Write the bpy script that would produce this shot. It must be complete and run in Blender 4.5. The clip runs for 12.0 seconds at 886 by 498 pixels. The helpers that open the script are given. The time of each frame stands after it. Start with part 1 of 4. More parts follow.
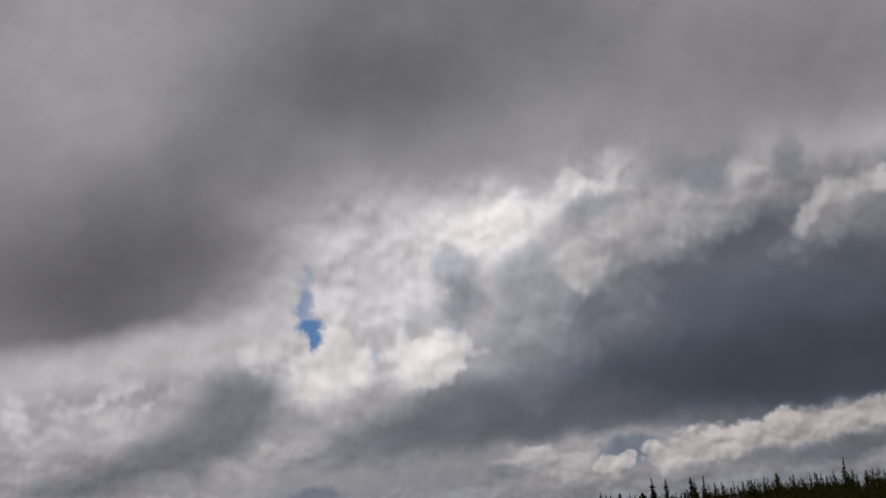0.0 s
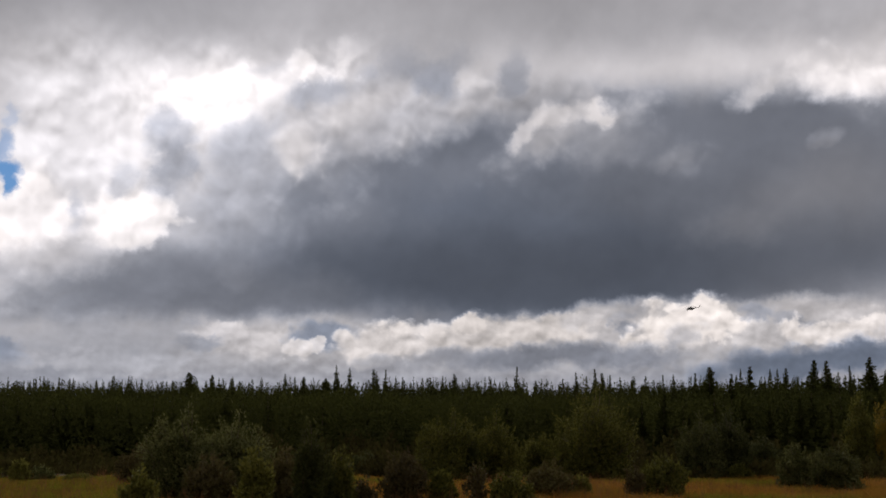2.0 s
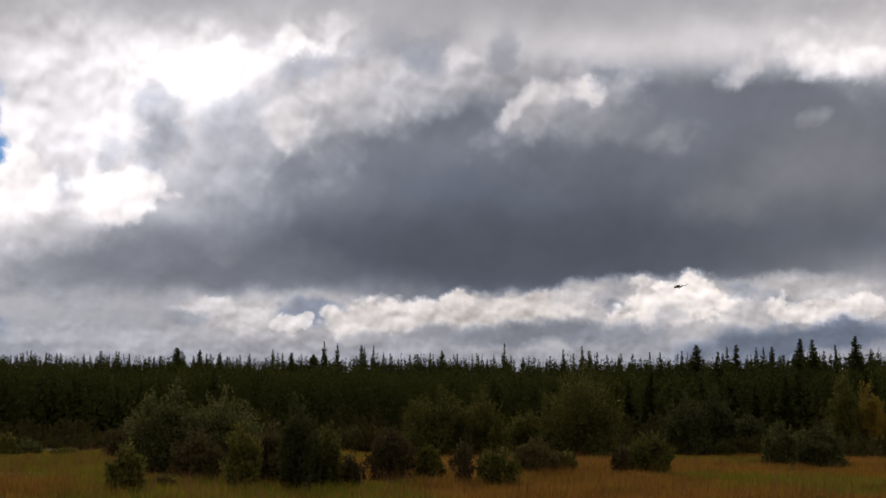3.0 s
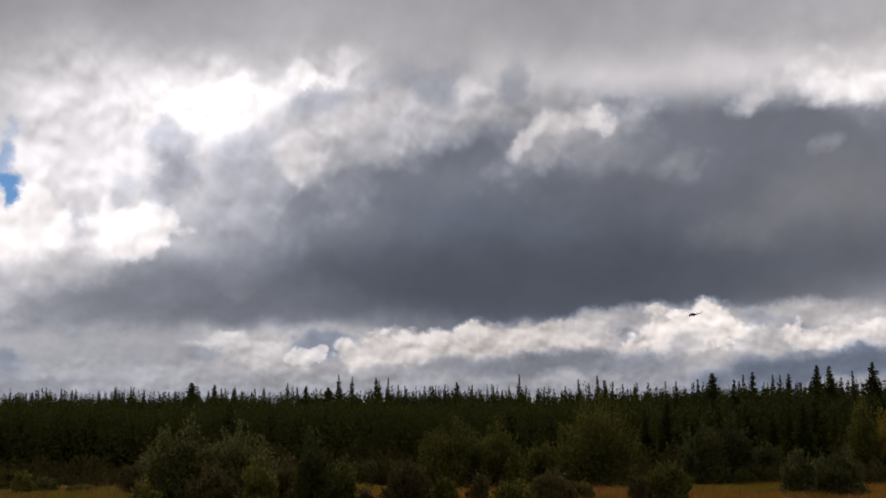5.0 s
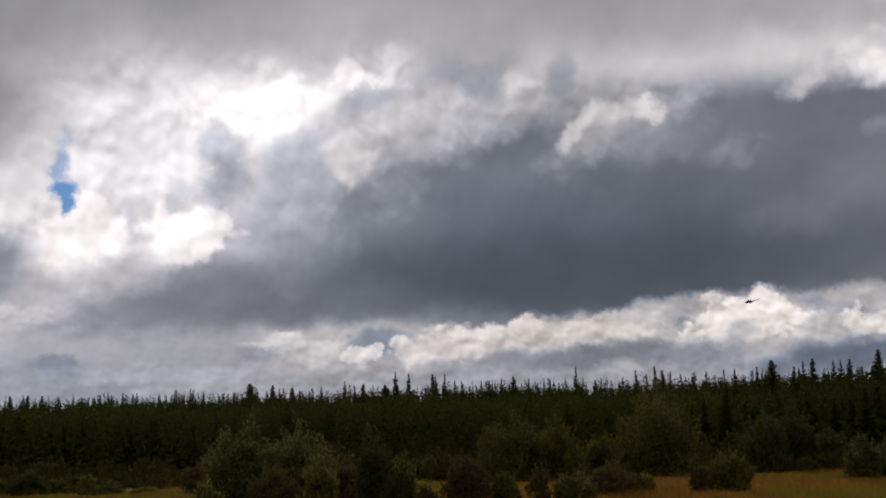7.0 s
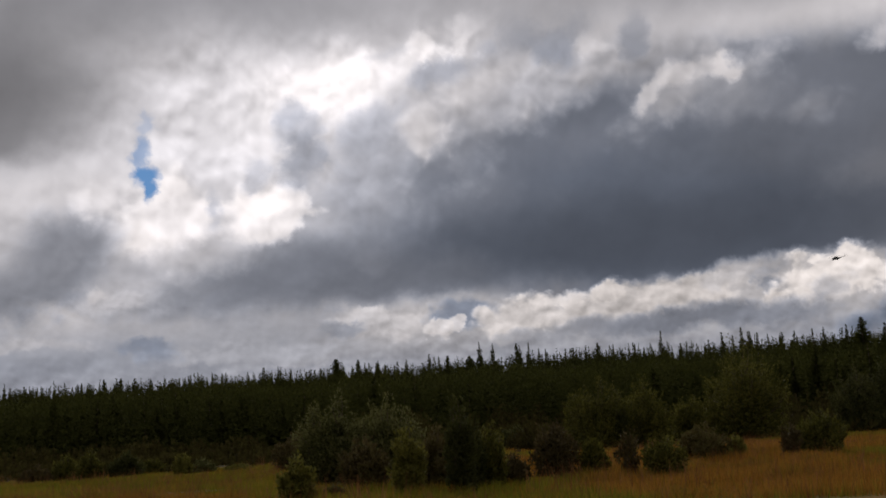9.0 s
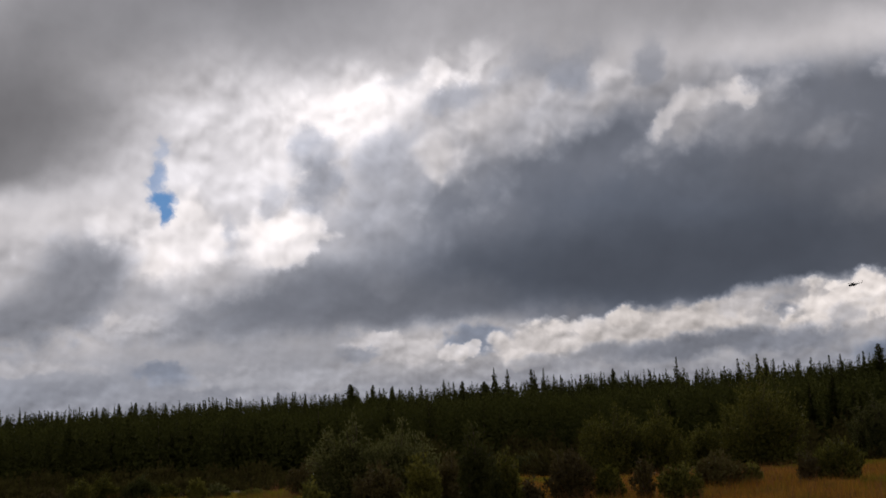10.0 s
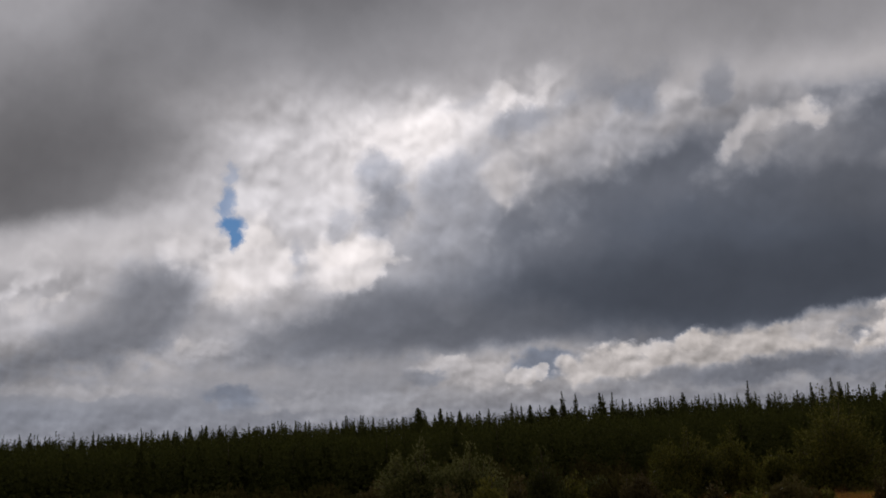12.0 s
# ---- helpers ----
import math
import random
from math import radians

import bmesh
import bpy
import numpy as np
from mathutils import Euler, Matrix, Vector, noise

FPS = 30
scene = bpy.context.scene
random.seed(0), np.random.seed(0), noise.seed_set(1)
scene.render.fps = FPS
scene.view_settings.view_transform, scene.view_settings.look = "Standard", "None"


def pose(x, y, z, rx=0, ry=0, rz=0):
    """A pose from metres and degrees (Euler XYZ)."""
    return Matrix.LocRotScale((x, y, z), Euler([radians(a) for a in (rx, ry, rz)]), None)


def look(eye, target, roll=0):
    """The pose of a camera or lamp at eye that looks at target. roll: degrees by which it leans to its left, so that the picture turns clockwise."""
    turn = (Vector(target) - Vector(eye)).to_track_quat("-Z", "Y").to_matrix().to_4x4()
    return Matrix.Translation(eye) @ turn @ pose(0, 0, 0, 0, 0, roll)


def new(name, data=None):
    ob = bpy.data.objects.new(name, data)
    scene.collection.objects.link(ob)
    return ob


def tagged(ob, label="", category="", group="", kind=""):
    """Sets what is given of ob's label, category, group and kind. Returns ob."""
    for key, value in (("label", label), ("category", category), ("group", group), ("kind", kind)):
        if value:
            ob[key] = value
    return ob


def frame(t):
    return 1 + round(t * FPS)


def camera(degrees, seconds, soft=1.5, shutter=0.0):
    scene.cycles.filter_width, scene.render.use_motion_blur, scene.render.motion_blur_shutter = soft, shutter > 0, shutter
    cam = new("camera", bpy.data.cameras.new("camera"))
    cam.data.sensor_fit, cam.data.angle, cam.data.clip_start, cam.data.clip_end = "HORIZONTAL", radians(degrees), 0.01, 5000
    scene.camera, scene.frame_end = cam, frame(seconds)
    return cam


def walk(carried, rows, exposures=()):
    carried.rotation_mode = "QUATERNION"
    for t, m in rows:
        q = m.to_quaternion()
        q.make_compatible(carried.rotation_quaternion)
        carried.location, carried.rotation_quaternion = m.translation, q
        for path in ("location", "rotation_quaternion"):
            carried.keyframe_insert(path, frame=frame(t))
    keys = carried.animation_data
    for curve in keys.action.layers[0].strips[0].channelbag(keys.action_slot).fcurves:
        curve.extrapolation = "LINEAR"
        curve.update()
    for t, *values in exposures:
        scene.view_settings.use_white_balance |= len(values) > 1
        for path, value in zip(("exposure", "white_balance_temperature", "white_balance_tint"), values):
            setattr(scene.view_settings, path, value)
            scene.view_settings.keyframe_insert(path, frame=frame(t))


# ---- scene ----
F_DEG = 40.23
cam = camera(F_DEG, 12.0, soft=1.7)
EYE = (0.0, 0.0, 1.7)
#  seconds, yaw, pitch, roll
PATH = [
    (0, 15.55, 15.54, 5.02),
    (0.5, 10.91, 13.31, 2.77),
    (1, 3.82, 11.48, 1.30),
    (1.5, 1.14, 11.52, 0.64),
    (2, 0.51, 9.44, -0.35),
    (2.5, 0.00, 8.55, -0.00),
    (3, -0.09, 8.34, -0.62),
    (3.2, -0.15, 8.46, -0.58),
    (4.8, 0.02, 9.60, 0.02),
    (5, 0.65, 9.82, 0.09),
    (5.5, 1.40, 9.29, 0.09),
    (6, 2.49, 9.15, 0.52),
    (6.5, 2.89, 9.64, 1.18),
    (7, 3.39, 9.63, 1.44),
    (7.2, 3.80, 9.81, 1.82),
    (8.8, 7.00, 9.02, 2.86),
    (9, 7.46, 8.40, 3.21),
    (9.5, 8.22, 9.20, 2.90),
    (10, 8.14, 9.63, 2.95),
    (10.5, 9.36, 9.82, 1.75),
    (11, 9.18, 10.39, 0.61),
    (11.5, 8.82, 11.30, 1.57),
    (12, 11.31, 10.89, 2.65),
]
EXPOSURES = [(0.0, -0.57), (0.5, -0.56), (1.0, -0.5), (1.5, -0.2), (2.0, 0.04), (2.5, 0.1), (3.0, 0.13), (5.0, 0.05), (5.5, 0.0),
             (6.5, 0.04), (7.0, 0.0), (9.0, -0.1), (9.5, -0.03), (10.0, -0.13), (10.5, -0.22), (11.0, -0.32), (12.0, -0.4)]
walk(cam, [(t, pose(*EYE, 90 + p, r, y)) for t, y, p, r in PATH], EXPOSURES)

# ---- sky and sun ----
SUN_AZ, SUN_EL = -10.0, 20.0
world = bpy.data.worlds.new("overcast_sky")
scene.world = world
world.use_nodes = True
wt = world.node_tree
wt.nodes.clear()


def wnode(kind, **values):
    n = wt.nodes.new(kind)
    for k, v in values.items():
        setattr(n, k, v)
    return n


def wmath(op, a, b=None, c=None):
    n = wnode("ShaderNodeMath", operation=op)
    for i, v in enumerate((a, b, c)):
        if v is None:
            continue
        if isinstance(v, (int, float)):
            n.inputs[i].default_value = v
        else:
            wt.links.new(v, n.inputs[i])
    return n.outputs[0]


def wvec(op, a, b=None, scale=None):
    n = wnode("ShaderNodeVectorMath", operation=op)
    for i, v in enumerate((a, b)):
        if v is None:
            continue
        if isinstance(v, tuple):
            n.inputs[i].default_value = v
        else:
            wt.links.new(v, n.inputs[i])
    if scale is not None:
        n.inputs["Scale"].default_value = scale
    return n.outputs["Value"] if op == "LENGTH" else n.outputs["Vector"]


def wnoise(vec, scale, detail, rough=0.55, dist=0.0):
    n = wnode("ShaderNodeTexNoise")
    n.inputs["Scale"].default_value = scale
    n.inputs["Detail"].default_value = detail
    n.inputs["Roughness"].default_value = rough
    n.inputs["Distortion"].default_value = dist
    wt.links.new(vec, n.inputs["Vector"])
    return n


def wrange(v, a, b, c, d, smooth=True):
    n = wnode("ShaderNodeMapRange", interpolation_type="SMOOTHSTEP" if smooth else "LINEAR")
    for i, x in zip((1, 2, 3, 4), (a, b, c, d)):
        n.inputs[i].default_value = x
    wt.links.new(v, n.inputs[0])
    return n.outputs[0]


def wmix(fac, a, b, mode="MIX"):
    n = wnode("ShaderNodeMix", data_type="RGBA", blend_type=mode)
    for sock, v in ((n.inputs[0], fac), (n.inputs[6], a), (n.inputs[7], b)):
        if isinstance(v, (int, float)):
            sock.default_value = v
        elif isinstance(v, tuple):
            sock.default_value = (*v, 1.0)
        else:
            wt.links.new(v, sock)
    return n.outputs[2]


coord = wnode("ShaderNodeTexCoord").outputs["Generated"]
sep = wnode("ShaderNodeSeparateXYZ")
wt.links.new(coord, sep.inputs[0])
azimuth = wmath("MULTIPLY", wmath("ARCTAN2", sep.outputs[0], sep.outputs[1]), 57.29578)
elevation = wmath("MULTIPLY", wmath("ARCSINE", sep.outputs[2]), 57.29578)
comb = wnode("ShaderNodeCombineXYZ")
wt.links.new(azimuth, comb.inputs[0])
wt.links.new(elevation, comb.inputs[1])
flat = comb.outputs[0]


def shifted(vec, scale, detail, amount, rough=0.55):
    push = wvec("SUBTRACT", wnoise(vec, scale, detail, rough).outputs["Color"], (0.5, 0.5, 0.5))
    push = wvec("MULTIPLY", push, (amount, amount * 0.8, 0.0))
    return wvec("ADD", vec, push)


bent = shifted(flat, 0.16, 6.0, 2.4, 0.6)
lumpy = shifted(flat, 0.45, 2.5, 1.1)
fluffy = shifted(flat, 0.9, 3.0, 0.5)
crisp = shifted(shifted(flat, 0.55, 6.0, 1.7, 0.62), 2.2, 3.0, 0.35, 0.6)


def billow(vec, detail, grain):
    """Rounded heaps of several sizes, about -0.4 to 0.4."""
    v = wnode("ShaderNodeTexVoronoi", voronoi_dimensions="2D", feature="SMOOTH_F1", normalize=False)
    v.inputs["Scale"].default_value = 0.33
    v.inputs["Detail"].default_value = detail
    v.inputs["Roughness"].default_value = 0.47
    v.inputs["Lacunarity"].default_value = 2.3
    v.inputs["Smoothness"].default_value = 0.6
    wt.links.new(vec, v.inputs["Vector"])
    fog = wnoise(vec, 0.42, grain, 0.52).outputs["Fac"]
    return wmath("ADD", wmath("SUBTRACT", 0.55, v.outputs["Distance"]), wmath("MULTIPLY", wmath("SUBTRACT", fog, 0.5), 0.9))


# clouds low over the horizon are farther off, so their heaps look smaller
low = wrange(elevation, 6.0, 8.5, 1.0, 0.0)
small = wvec("MULTIPLY", fluffy, (1.45, 1.85, 1.0))


def by_distance(near, far):
    n = wnode("ShaderNodeMix", data_type="FLOAT")
    for i, v in enumerate((low, near, far)):
        wt.links.new(v, n.inputs[(0, 2, 3)[i]])
    return n.outputs[0]


heap = by_distance(billow(lumpy, 2.8, 5.0), billow(small, 3.0, 2.5))
base = wnoise(bent, 0.09, 5.0, 0.55).outputs["Fac"]
# the stack carries, in its three channels, brightness, coolness of tint and how heaped the cloud looks
def blend(fac, a, b):
    n = wnode("ShaderNodeMix", data_type="VECTOR")
    for sock, v in ((n.inputs[0], fac), (n.inputs[4], a), (n.inputs[5], b)):
        if isinstance(v, tuple):
            sock.default_value = v
        else:
            wt.links.new(v, sock)
    return n.outputs[1]


stack = [blend(wrange(base, 0.3, 0.7, 0.0, 1.0), (0.22, 0.25, 0.4), (0.58, 0.12, 0.6))]


def cloud(az, el, w, h, tilt, light, cool, blur, cover, rag, lumps, way=bent):
    """One mass of cloud: its middle and half size in degrees of azimuth and elevation, its brightness and tint, how torn its edge is and how heaped it looks."""
    m = wnode("ShaderNodeMapping", vector_type="TEXTURE")
    m.inputs["Location"].default_value = (az, el, 0)
    m.inputs["Rotation"].default_value = (0, 0, radians(tilt))
    m.inputs["Scale"].default_value = (w, h, 1)
    # a trace of the stack in the coordinates makes the layers evaluate one after another
    n = wnode("ShaderNodeVectorMath", operation="MULTIPLY_ADD")
    wt.links.new(stack[-1], n.inputs[0])
    n.inputs[1].default_value = (1e-7, 1e-7, 1e-7)
    wt.links.new(way, n.inputs[2])
    wt.links.new(n.outputs[0], m.inputs["Vector"])
    far = wvec("LENGTH", m.outputs[0])
    far = wmath("MULTIPLY_ADD", heap, -min(1.5, rag / (w * h) ** 0.5), far)
    stack.append(blend(wrange(far, 1 - blur, 1 + blur, cover, 0.0), stack[-1], (light, cool, lumps)))


# sky layers begin
# hazy strip over the horizon
cloud(-1.4, 2.7, 80.3, 2.01, -0, 0.292, 0.62, 0.7, 1, 0.5, 0.12)
# pale broken cloud and the bright veil in front of the sun
cloud(-15.8, 14.0, 11.2, 6.16, 13, 0.730, 0.22, 0.7, 1, 2.0, 0.95)
cloud(-11.1, 16.3, 6.2, 2.68, 13, 0.968, 0.14, 0.9, 0.8, 2.0, 0.95)
cloud(-11.4, 16.4, 2.4, 1.34, 23, 1.300, 0.12, 0.9, 0.9, 2.0, 0.95)
cloud(-4.0, 16.0, 5.1, 2.14, 11, 0.597, 0.18, 0.5, 0.8, 2.0, 0.95)
# dark bank
cloud(5.6, 11.4, 15.0, 5.35, -4, 0.130, 0.69, 0.32, 1, 1.8, 0.2)
cloud(-2.0, 11.7, 6.4, 3.21, 28, 0.185, 0.60, 0.5, 0.9, 1.8, 0.2)
cloud(15.0, 12.5, 8.8, 4.28, -4, 0.125, 0.61, 0.3, 0.9, 1.8, 0.2)
cloud(8.1, 16.0, 3.2, 1.61, -13, 0.162, 0.61, 0.5, 0.8, 1.8, 0.2)
cloud(-0.4, 9.3, 11.2, 3.21, -8, 0.130, 0.80, 0.35, 0.85, 1.8, 0.2)
cloud(-6.1, 10.6, 4.0, 3.21, 31, 0.20, 0.55, 0.8, 0.8, 1.8, 0.2)
cloud(-5.3, 13.3, 2.9, 1.61, 31, 0.305, 0.42, 0.5, 0.6, 2.0, 0.95)
cloud(-11.1, 7.6, 7.5, 1.61, -5, 0.202, 0.57, 0.5, 0.85, 2.0, 0.95)
cloud(-17.2, 6.3, 5.6, 1.02, -2, 0.266, 0.48, 0.6, 0.8, 2.0, 0.95)
cloud(11.3, 14.7, 8.6, 2.41, -7, 0.178, 0.54, 0.9, 0.65, 0.5, 0.12)
cloud(2.6, 8.0, 12.6, 1.87, 1, 0.085, 0.85, 0.8, 0.9, 0.5, 0.12)
cloud(16.9, 9.8, 5.1, 3.21, 17, 0.178, 0.35, 0.6, 0.8, 0.5, 0.12)
# heaped white cloud
cloud(-11.2, 10.5, 4.0, 2.94, 32, 0.376, 0.39, 0.7, 0.75, 2.0, 0.95)
cloud(-18.0, 7.9, 6.2, 1.61, 2, 0.429, 0.31, 0.6, 0.8, 2.0, 0.95)
cloud(-19.9, 9.8, 4.0, 2.14, 8, 0.905, 0.10, 0.2, 0.95, 2.0, 0.95, crisp)
cloud(-15.7, 10.4, 3.1, 1.55, 14, 0.939, 0.13, 0.18, 1, 1.2, 0.95, crisp)
cloud(-18.3, 12.5, 2.9, 1.61, 4, 0.839, 0.22, 0.5, 0.8, 2.0, 0.95)
cloud(-20.2, 7.6, 4.8, 1.07, 2, 0.533, 0.21, 0.6, 0.8, 2.0, 0.95)
cloud(-10.6, 8.0, 1.6, 0.59, -34, 0.376, 0.36, 1.0, 0.55, 2.0, 0.95)
cloud(-13.6, 14.4, 1.3, 0.75, 3, 0.468, 0.43, 0.5, 0.7, 2.0, 0.95)
cloud(-9.6, 12.7, 2.4, 1.87, 32, 0.440, 0.37, 0.6, 0.7, 2.0, 0.95, crisp)
cloud(-12.6, 12.6, 1.6, 1.07, 42, 0.413, 0.45, 0.5, 0.7, 2.0, 0.95, crisp)
cloud(-7.8, 14.3, 1.9, 1.07, 31, 0.730, 0.10, 0.9, 0.6, 2.0, 0.95, crisp)
cloud(-6.5, 13.3, 1.1, 0.59, 21, 0.565, 0.18, 0.9, 0.5, 2.0, 0.95, crisp)
cloud(-13.6, 11.7, 0.8, 0.37, -18, 0.319, 0.49, 0.6, 0.7, 2.0, 0.95)
cloud(-10.8, 7.3, 7.2, 1.23, -4, 0.168, 0.55, 0.7, 0.85, 1.8, 0.2)
# torn upper edge of the bank
cloud(-3.7, 15.7, 5.4, 2.01, 13, 0.539, 0.21, 0.6, 0.75, 2.2, 1.35, crisp)
cloud(2.4, 16.6, 4.6, 1.47, -1, 0.397, 0.25, 0.7, 0.7, 2.2, 1.35)
cloud(17.5, 11.6, 2.5, 1.34, 16, 0.212, 0.38, 0.9, 0.6, 0.5, 0.12)
cloud(-1.2, 18.2, 2.5, 1.20, -0, 0.319, 0.49, 0.5, 0.85, 2.0, 0.95)
cloud(0.5, 17.7, 1.6, 0.80, -31, 0.638, 0.15, 0.8, 0.7, 2.0, 0.95)
cloud(4.6, 15.2, 2.5, 0.91, 30, 0.434, 0.22, 0.9, 0.75, 2.0, 0.95)
cloud(6.8, 15.9, 2.0, 0.96, 3, 0.584, 0.15, 0.9, 0.8, 2.0, 0.95)
cloud(4.6, 16.9, 3.2, 1.07, 3, 0.386, 0.25, 0.8, 0.7, 2.0, 0.95)
cloud(2.8, 18.2, 0.7, 1.07, -1, 0.238, 0.49, 0.6, 0.8, 2.0, 0.95)
cloud(1.8, 16.5, 1.6, 0.80, 19, 0.429, 0.22, 0.6, 0.7, 2.0, 0.95)
cloud(-3.7, 17.5, 1.6, 0.75, 11, 0.491, 0.30, 0.6, 0.7, 2.0, 0.95)
cloud(-7.2, 18.0, 1.7, 0.54, -10, 1.200, 0.12, 0.5, 0.95, 2.0, 0.95)
cloud(-5.4, 18.4, 1.7, 0.48, 49, 1.150, 0.12, 0.5, 0.95, 2.0, 0.95)
cloud(8.7, 18.4, 12.8, 1.23, -6, 0.687, 0.15, 0.9, 0.9, 0.5, 0.12)
cloud(-0.9, 18.4, 2.3, 1.12, -0, 0.258, 0.52, 0.6, 0.85, 2.0, 0.95)
cloud(3.0, 18.3, 0.6, 1.07, -1, 0.223, 0.50, 0.6, 0.75, 2.0, 0.95)
cloud(18.0, 17.1, 3.2, 1.12, -14, 0.815, 0.10, 0.6, 0.9, 2.0, 0.95)
cloud(17.6, 13.9, 0.9, 0.32, 10, 0.270, 0.43, 0.6, 0.7, 2.0, 0.95)
cloud(10.6, 13.5, 1.3, 0.54, 7, 0.202, 0.48, 1.0, 0.5, 2.0, 0.95)
# grey hollows and bright heads in the white mass
cloud(-14.0, 15.1, 0.79, 0.56, 10, 0.500, 0.45, 0.5, 0.65, 0.8, 0.7, crisp)
cloud(-13.2, 13.0, 1.27, 1.03, 40, 0.46, 0.45, 0.45, 0.7, 0.9, 0.7, crisp)
cloud(-10.1, 13.9, 1.89, 1.18, 25, 0.52, 0.42, 0.7, 0.7, 1.0, 0.8, crisp)
cloud(-6.5, 16.7, 1.53, 0.64, 5, 0.430, 0.45, 0.5, 0.8, 0.8, 0.7, crisp)
cloud(-15.7, 11.8, 0.51, 1.01, -10, 0.500, 0.40, 0.6, 0.6, 0.8, 0.7, crisp)
cloud(-7.7, 14.1, 0.9, 0.8, 30, 0.66, 0.14, 0.9, 0.6, 1.3, 0.9, crisp)
cloud(-4.8, 16.0, 1.94, 0.80, 15, 0.600, 0.16, 0.7, 0.7, 0.9, 0.8, crisp)
cloud(-9.1, 17.7, 1.11, 0.37, 10, 0.620, 0.30, 0.6, 0.6, 0.6, 0.4, crisp)
# bright rags against the deck
cloud(-7.4, 18.1, 1.23, 0.58, -30, 1.150, 0.12, 0.4, 0.95, 0.8, 0.6, crisp)
cloud(-5.6, 18.7, 0.40, 0.80, -35, 1.000, 0.12, 0.6, 0.9, 0.9, 0.6, crisp)
cloud(-11.9, 16.6, 1.7, 0.8, 15, 1.050, 0.12, 1.0, 0.7, 1.4, 0.6, crisp)
# pale tongue reaching down over the bank
cloud(6.2, 14.8, 3.27, 1.21, -12, 0.300, 0.35, 0.8, 0.8, 0.9, 0.6, crisp)
cloud(4.6, 14.8, 1.64, 0.90, 35, 0.360, 0.25, 0.7, 0.75, 0.8, 0.8, crisp)
cloud(3.3, 15.0, 1.27, 0.45, 42, 0.520, 0.16, 0.4, 0.85, 0.6, 0.9, crisp)
cloud(5.1, 15.8, 1.43, 0.58, 5, 0.560, 0.14, 0.45, 0.85, 0.7, 0.9, crisp)
cloud(7.0, 15.9, 0.87, 0.52, 20, 0.640, 0.12, 0.45, 0.85, 0.7, 0.9, crisp)
cloud(7.8, 16.4, 0.71, 0.52, -20, 0.200, 0.50, 0.6, 0.75, 0.7, 0.5, crisp)
cloud(2.7, 17.2, 0.67, 0.91, 0, 0.270, 0.45, 0.5, 0.8, 0.7, 0.5, crisp)
cloud(-0.9, 17.6, 1.12, 0.91, -20, 0.300, 0.52, 0.5, 0.75, 0.8, 0.5, crisp)
cloud(0.7, 17.6, 0.84, 0.59, -35, 0.660, 0.15, 0.5, 0.75, 0.7, 0.8, crisp)
cloud(14.9, 16.7, 1.55, 0.50, 25, 0.560, 0.16, 0.6, 0.75, 0.8, 0.8, crisp)
cloud(18.6, 16.6, 2.36, 0.81, -4, 0.820, 0.12, 0.5, 0.85, 0.8, 0.7, crisp)
# darker base of the bank
cloud(7.5, 8.6, 15.0, 1.9, 1, 0.082, 0.75, 0.8, 0.75, 0.6, 0.12)
# wisps on the face of the bank
cloud(10.4, 13.5, 1.00, 0.46, 15, 0.215, 0.40, 0.8, 0.6, 0.8, 0.7, crisp)
cloud(17.4, 13.9, 0.60, 0.27, 20, 0.21, 0.38, 0.5, 0.5, 0.6, 0.6, crisp)
cloud(13.4, 10.3, 2.04, 0.70, 5, 0.185, 0.35, 0.8, 0.5, 0.7, 0.2, crisp)
cloud(-10.6, 7.9, 0.90, 0.52, -20, 0.260, 0.45, 0.6, 0.6, 0.8, 0.6, crisp)
cloud(-13.4, 6.9, 6.45, 0.92, 3, 0.165, 0.55, 0.7, 0.75, 0.9, 0.3, crisp)
cloud(-18.5, 7.9, 4.45, 0.88, 0, 0.280, 0.42, 0.8, 0.6, 0.9, 0.5, crisp)
# far cumulus under the bank
cloud(9.1, 3.9, 10.90, 3.05, 1.5, 0.440, 0.16, 0.12, 1, 0.35, 0.8, crisp)
cloud(-7.3, 3.4, 7.43, 2.75, 2, 0.440, 0.16, 0.2, 1, 0.35, 0.8, crisp)
cloud(16.6, 3.8, 8.01, 3.10, -1, 0.440, 0.16, 0.14, 1, 0.35, 0.8, crisp)
cloud(-1.4, 2.1, 69.6, 1.87, 0, 0.314, 0.45, 0.6, 0.95, 0.8, 1.0)
cloud(-9.8, 5.1, 2.50, 0.79, 4, 0.550, 0.12, 0.34, 0.95, 1.02, 1.0, crisp)
cloud(-11.1, 5.4, 1.31, 0.42, 4, 0.640, 0.10, 0.38, 0.9, 0.85, 1.0, crisp)
cloud(-12.1, 4.7, 1.04, 0.47, 0, 0.270, 0.60, 0.38, 0.8, 1.02, 0.8, crisp)
cloud(-14.1, 3.9, 3.06, 0.76, 0, 0.400, 0.30, 0.45, 0.8, 1.02, 1.0, crisp)
cloud(-6.0, 5.3, 2.00, 0.64, 2, 0.240, 0.75, 0.38, 0.9, 1.02, 0.7, crisp)
cloud(-7.6, 4.7, 0.69, 0.53, 0, 0.620, 0.10, 0.22, 0.95, 1.02, 1.0, crisp)
cloud(-6.5, 4.9, 0.43, 0.32, 0, 0.640, 0.10, 0.22, 0.9, 1.02, 1.0, crisp)
cloud(-5.1, 5.1, 0.70, 0.37, 10, 0.500, 0.15, 0.26, 0.9, 1.02, 1.0, crisp)
cloud(-3.1, 5.0, 2.55, 1.12, 3, 0.620, 0.07, 0.21, 0.98, 1.02, 1.1, crisp)
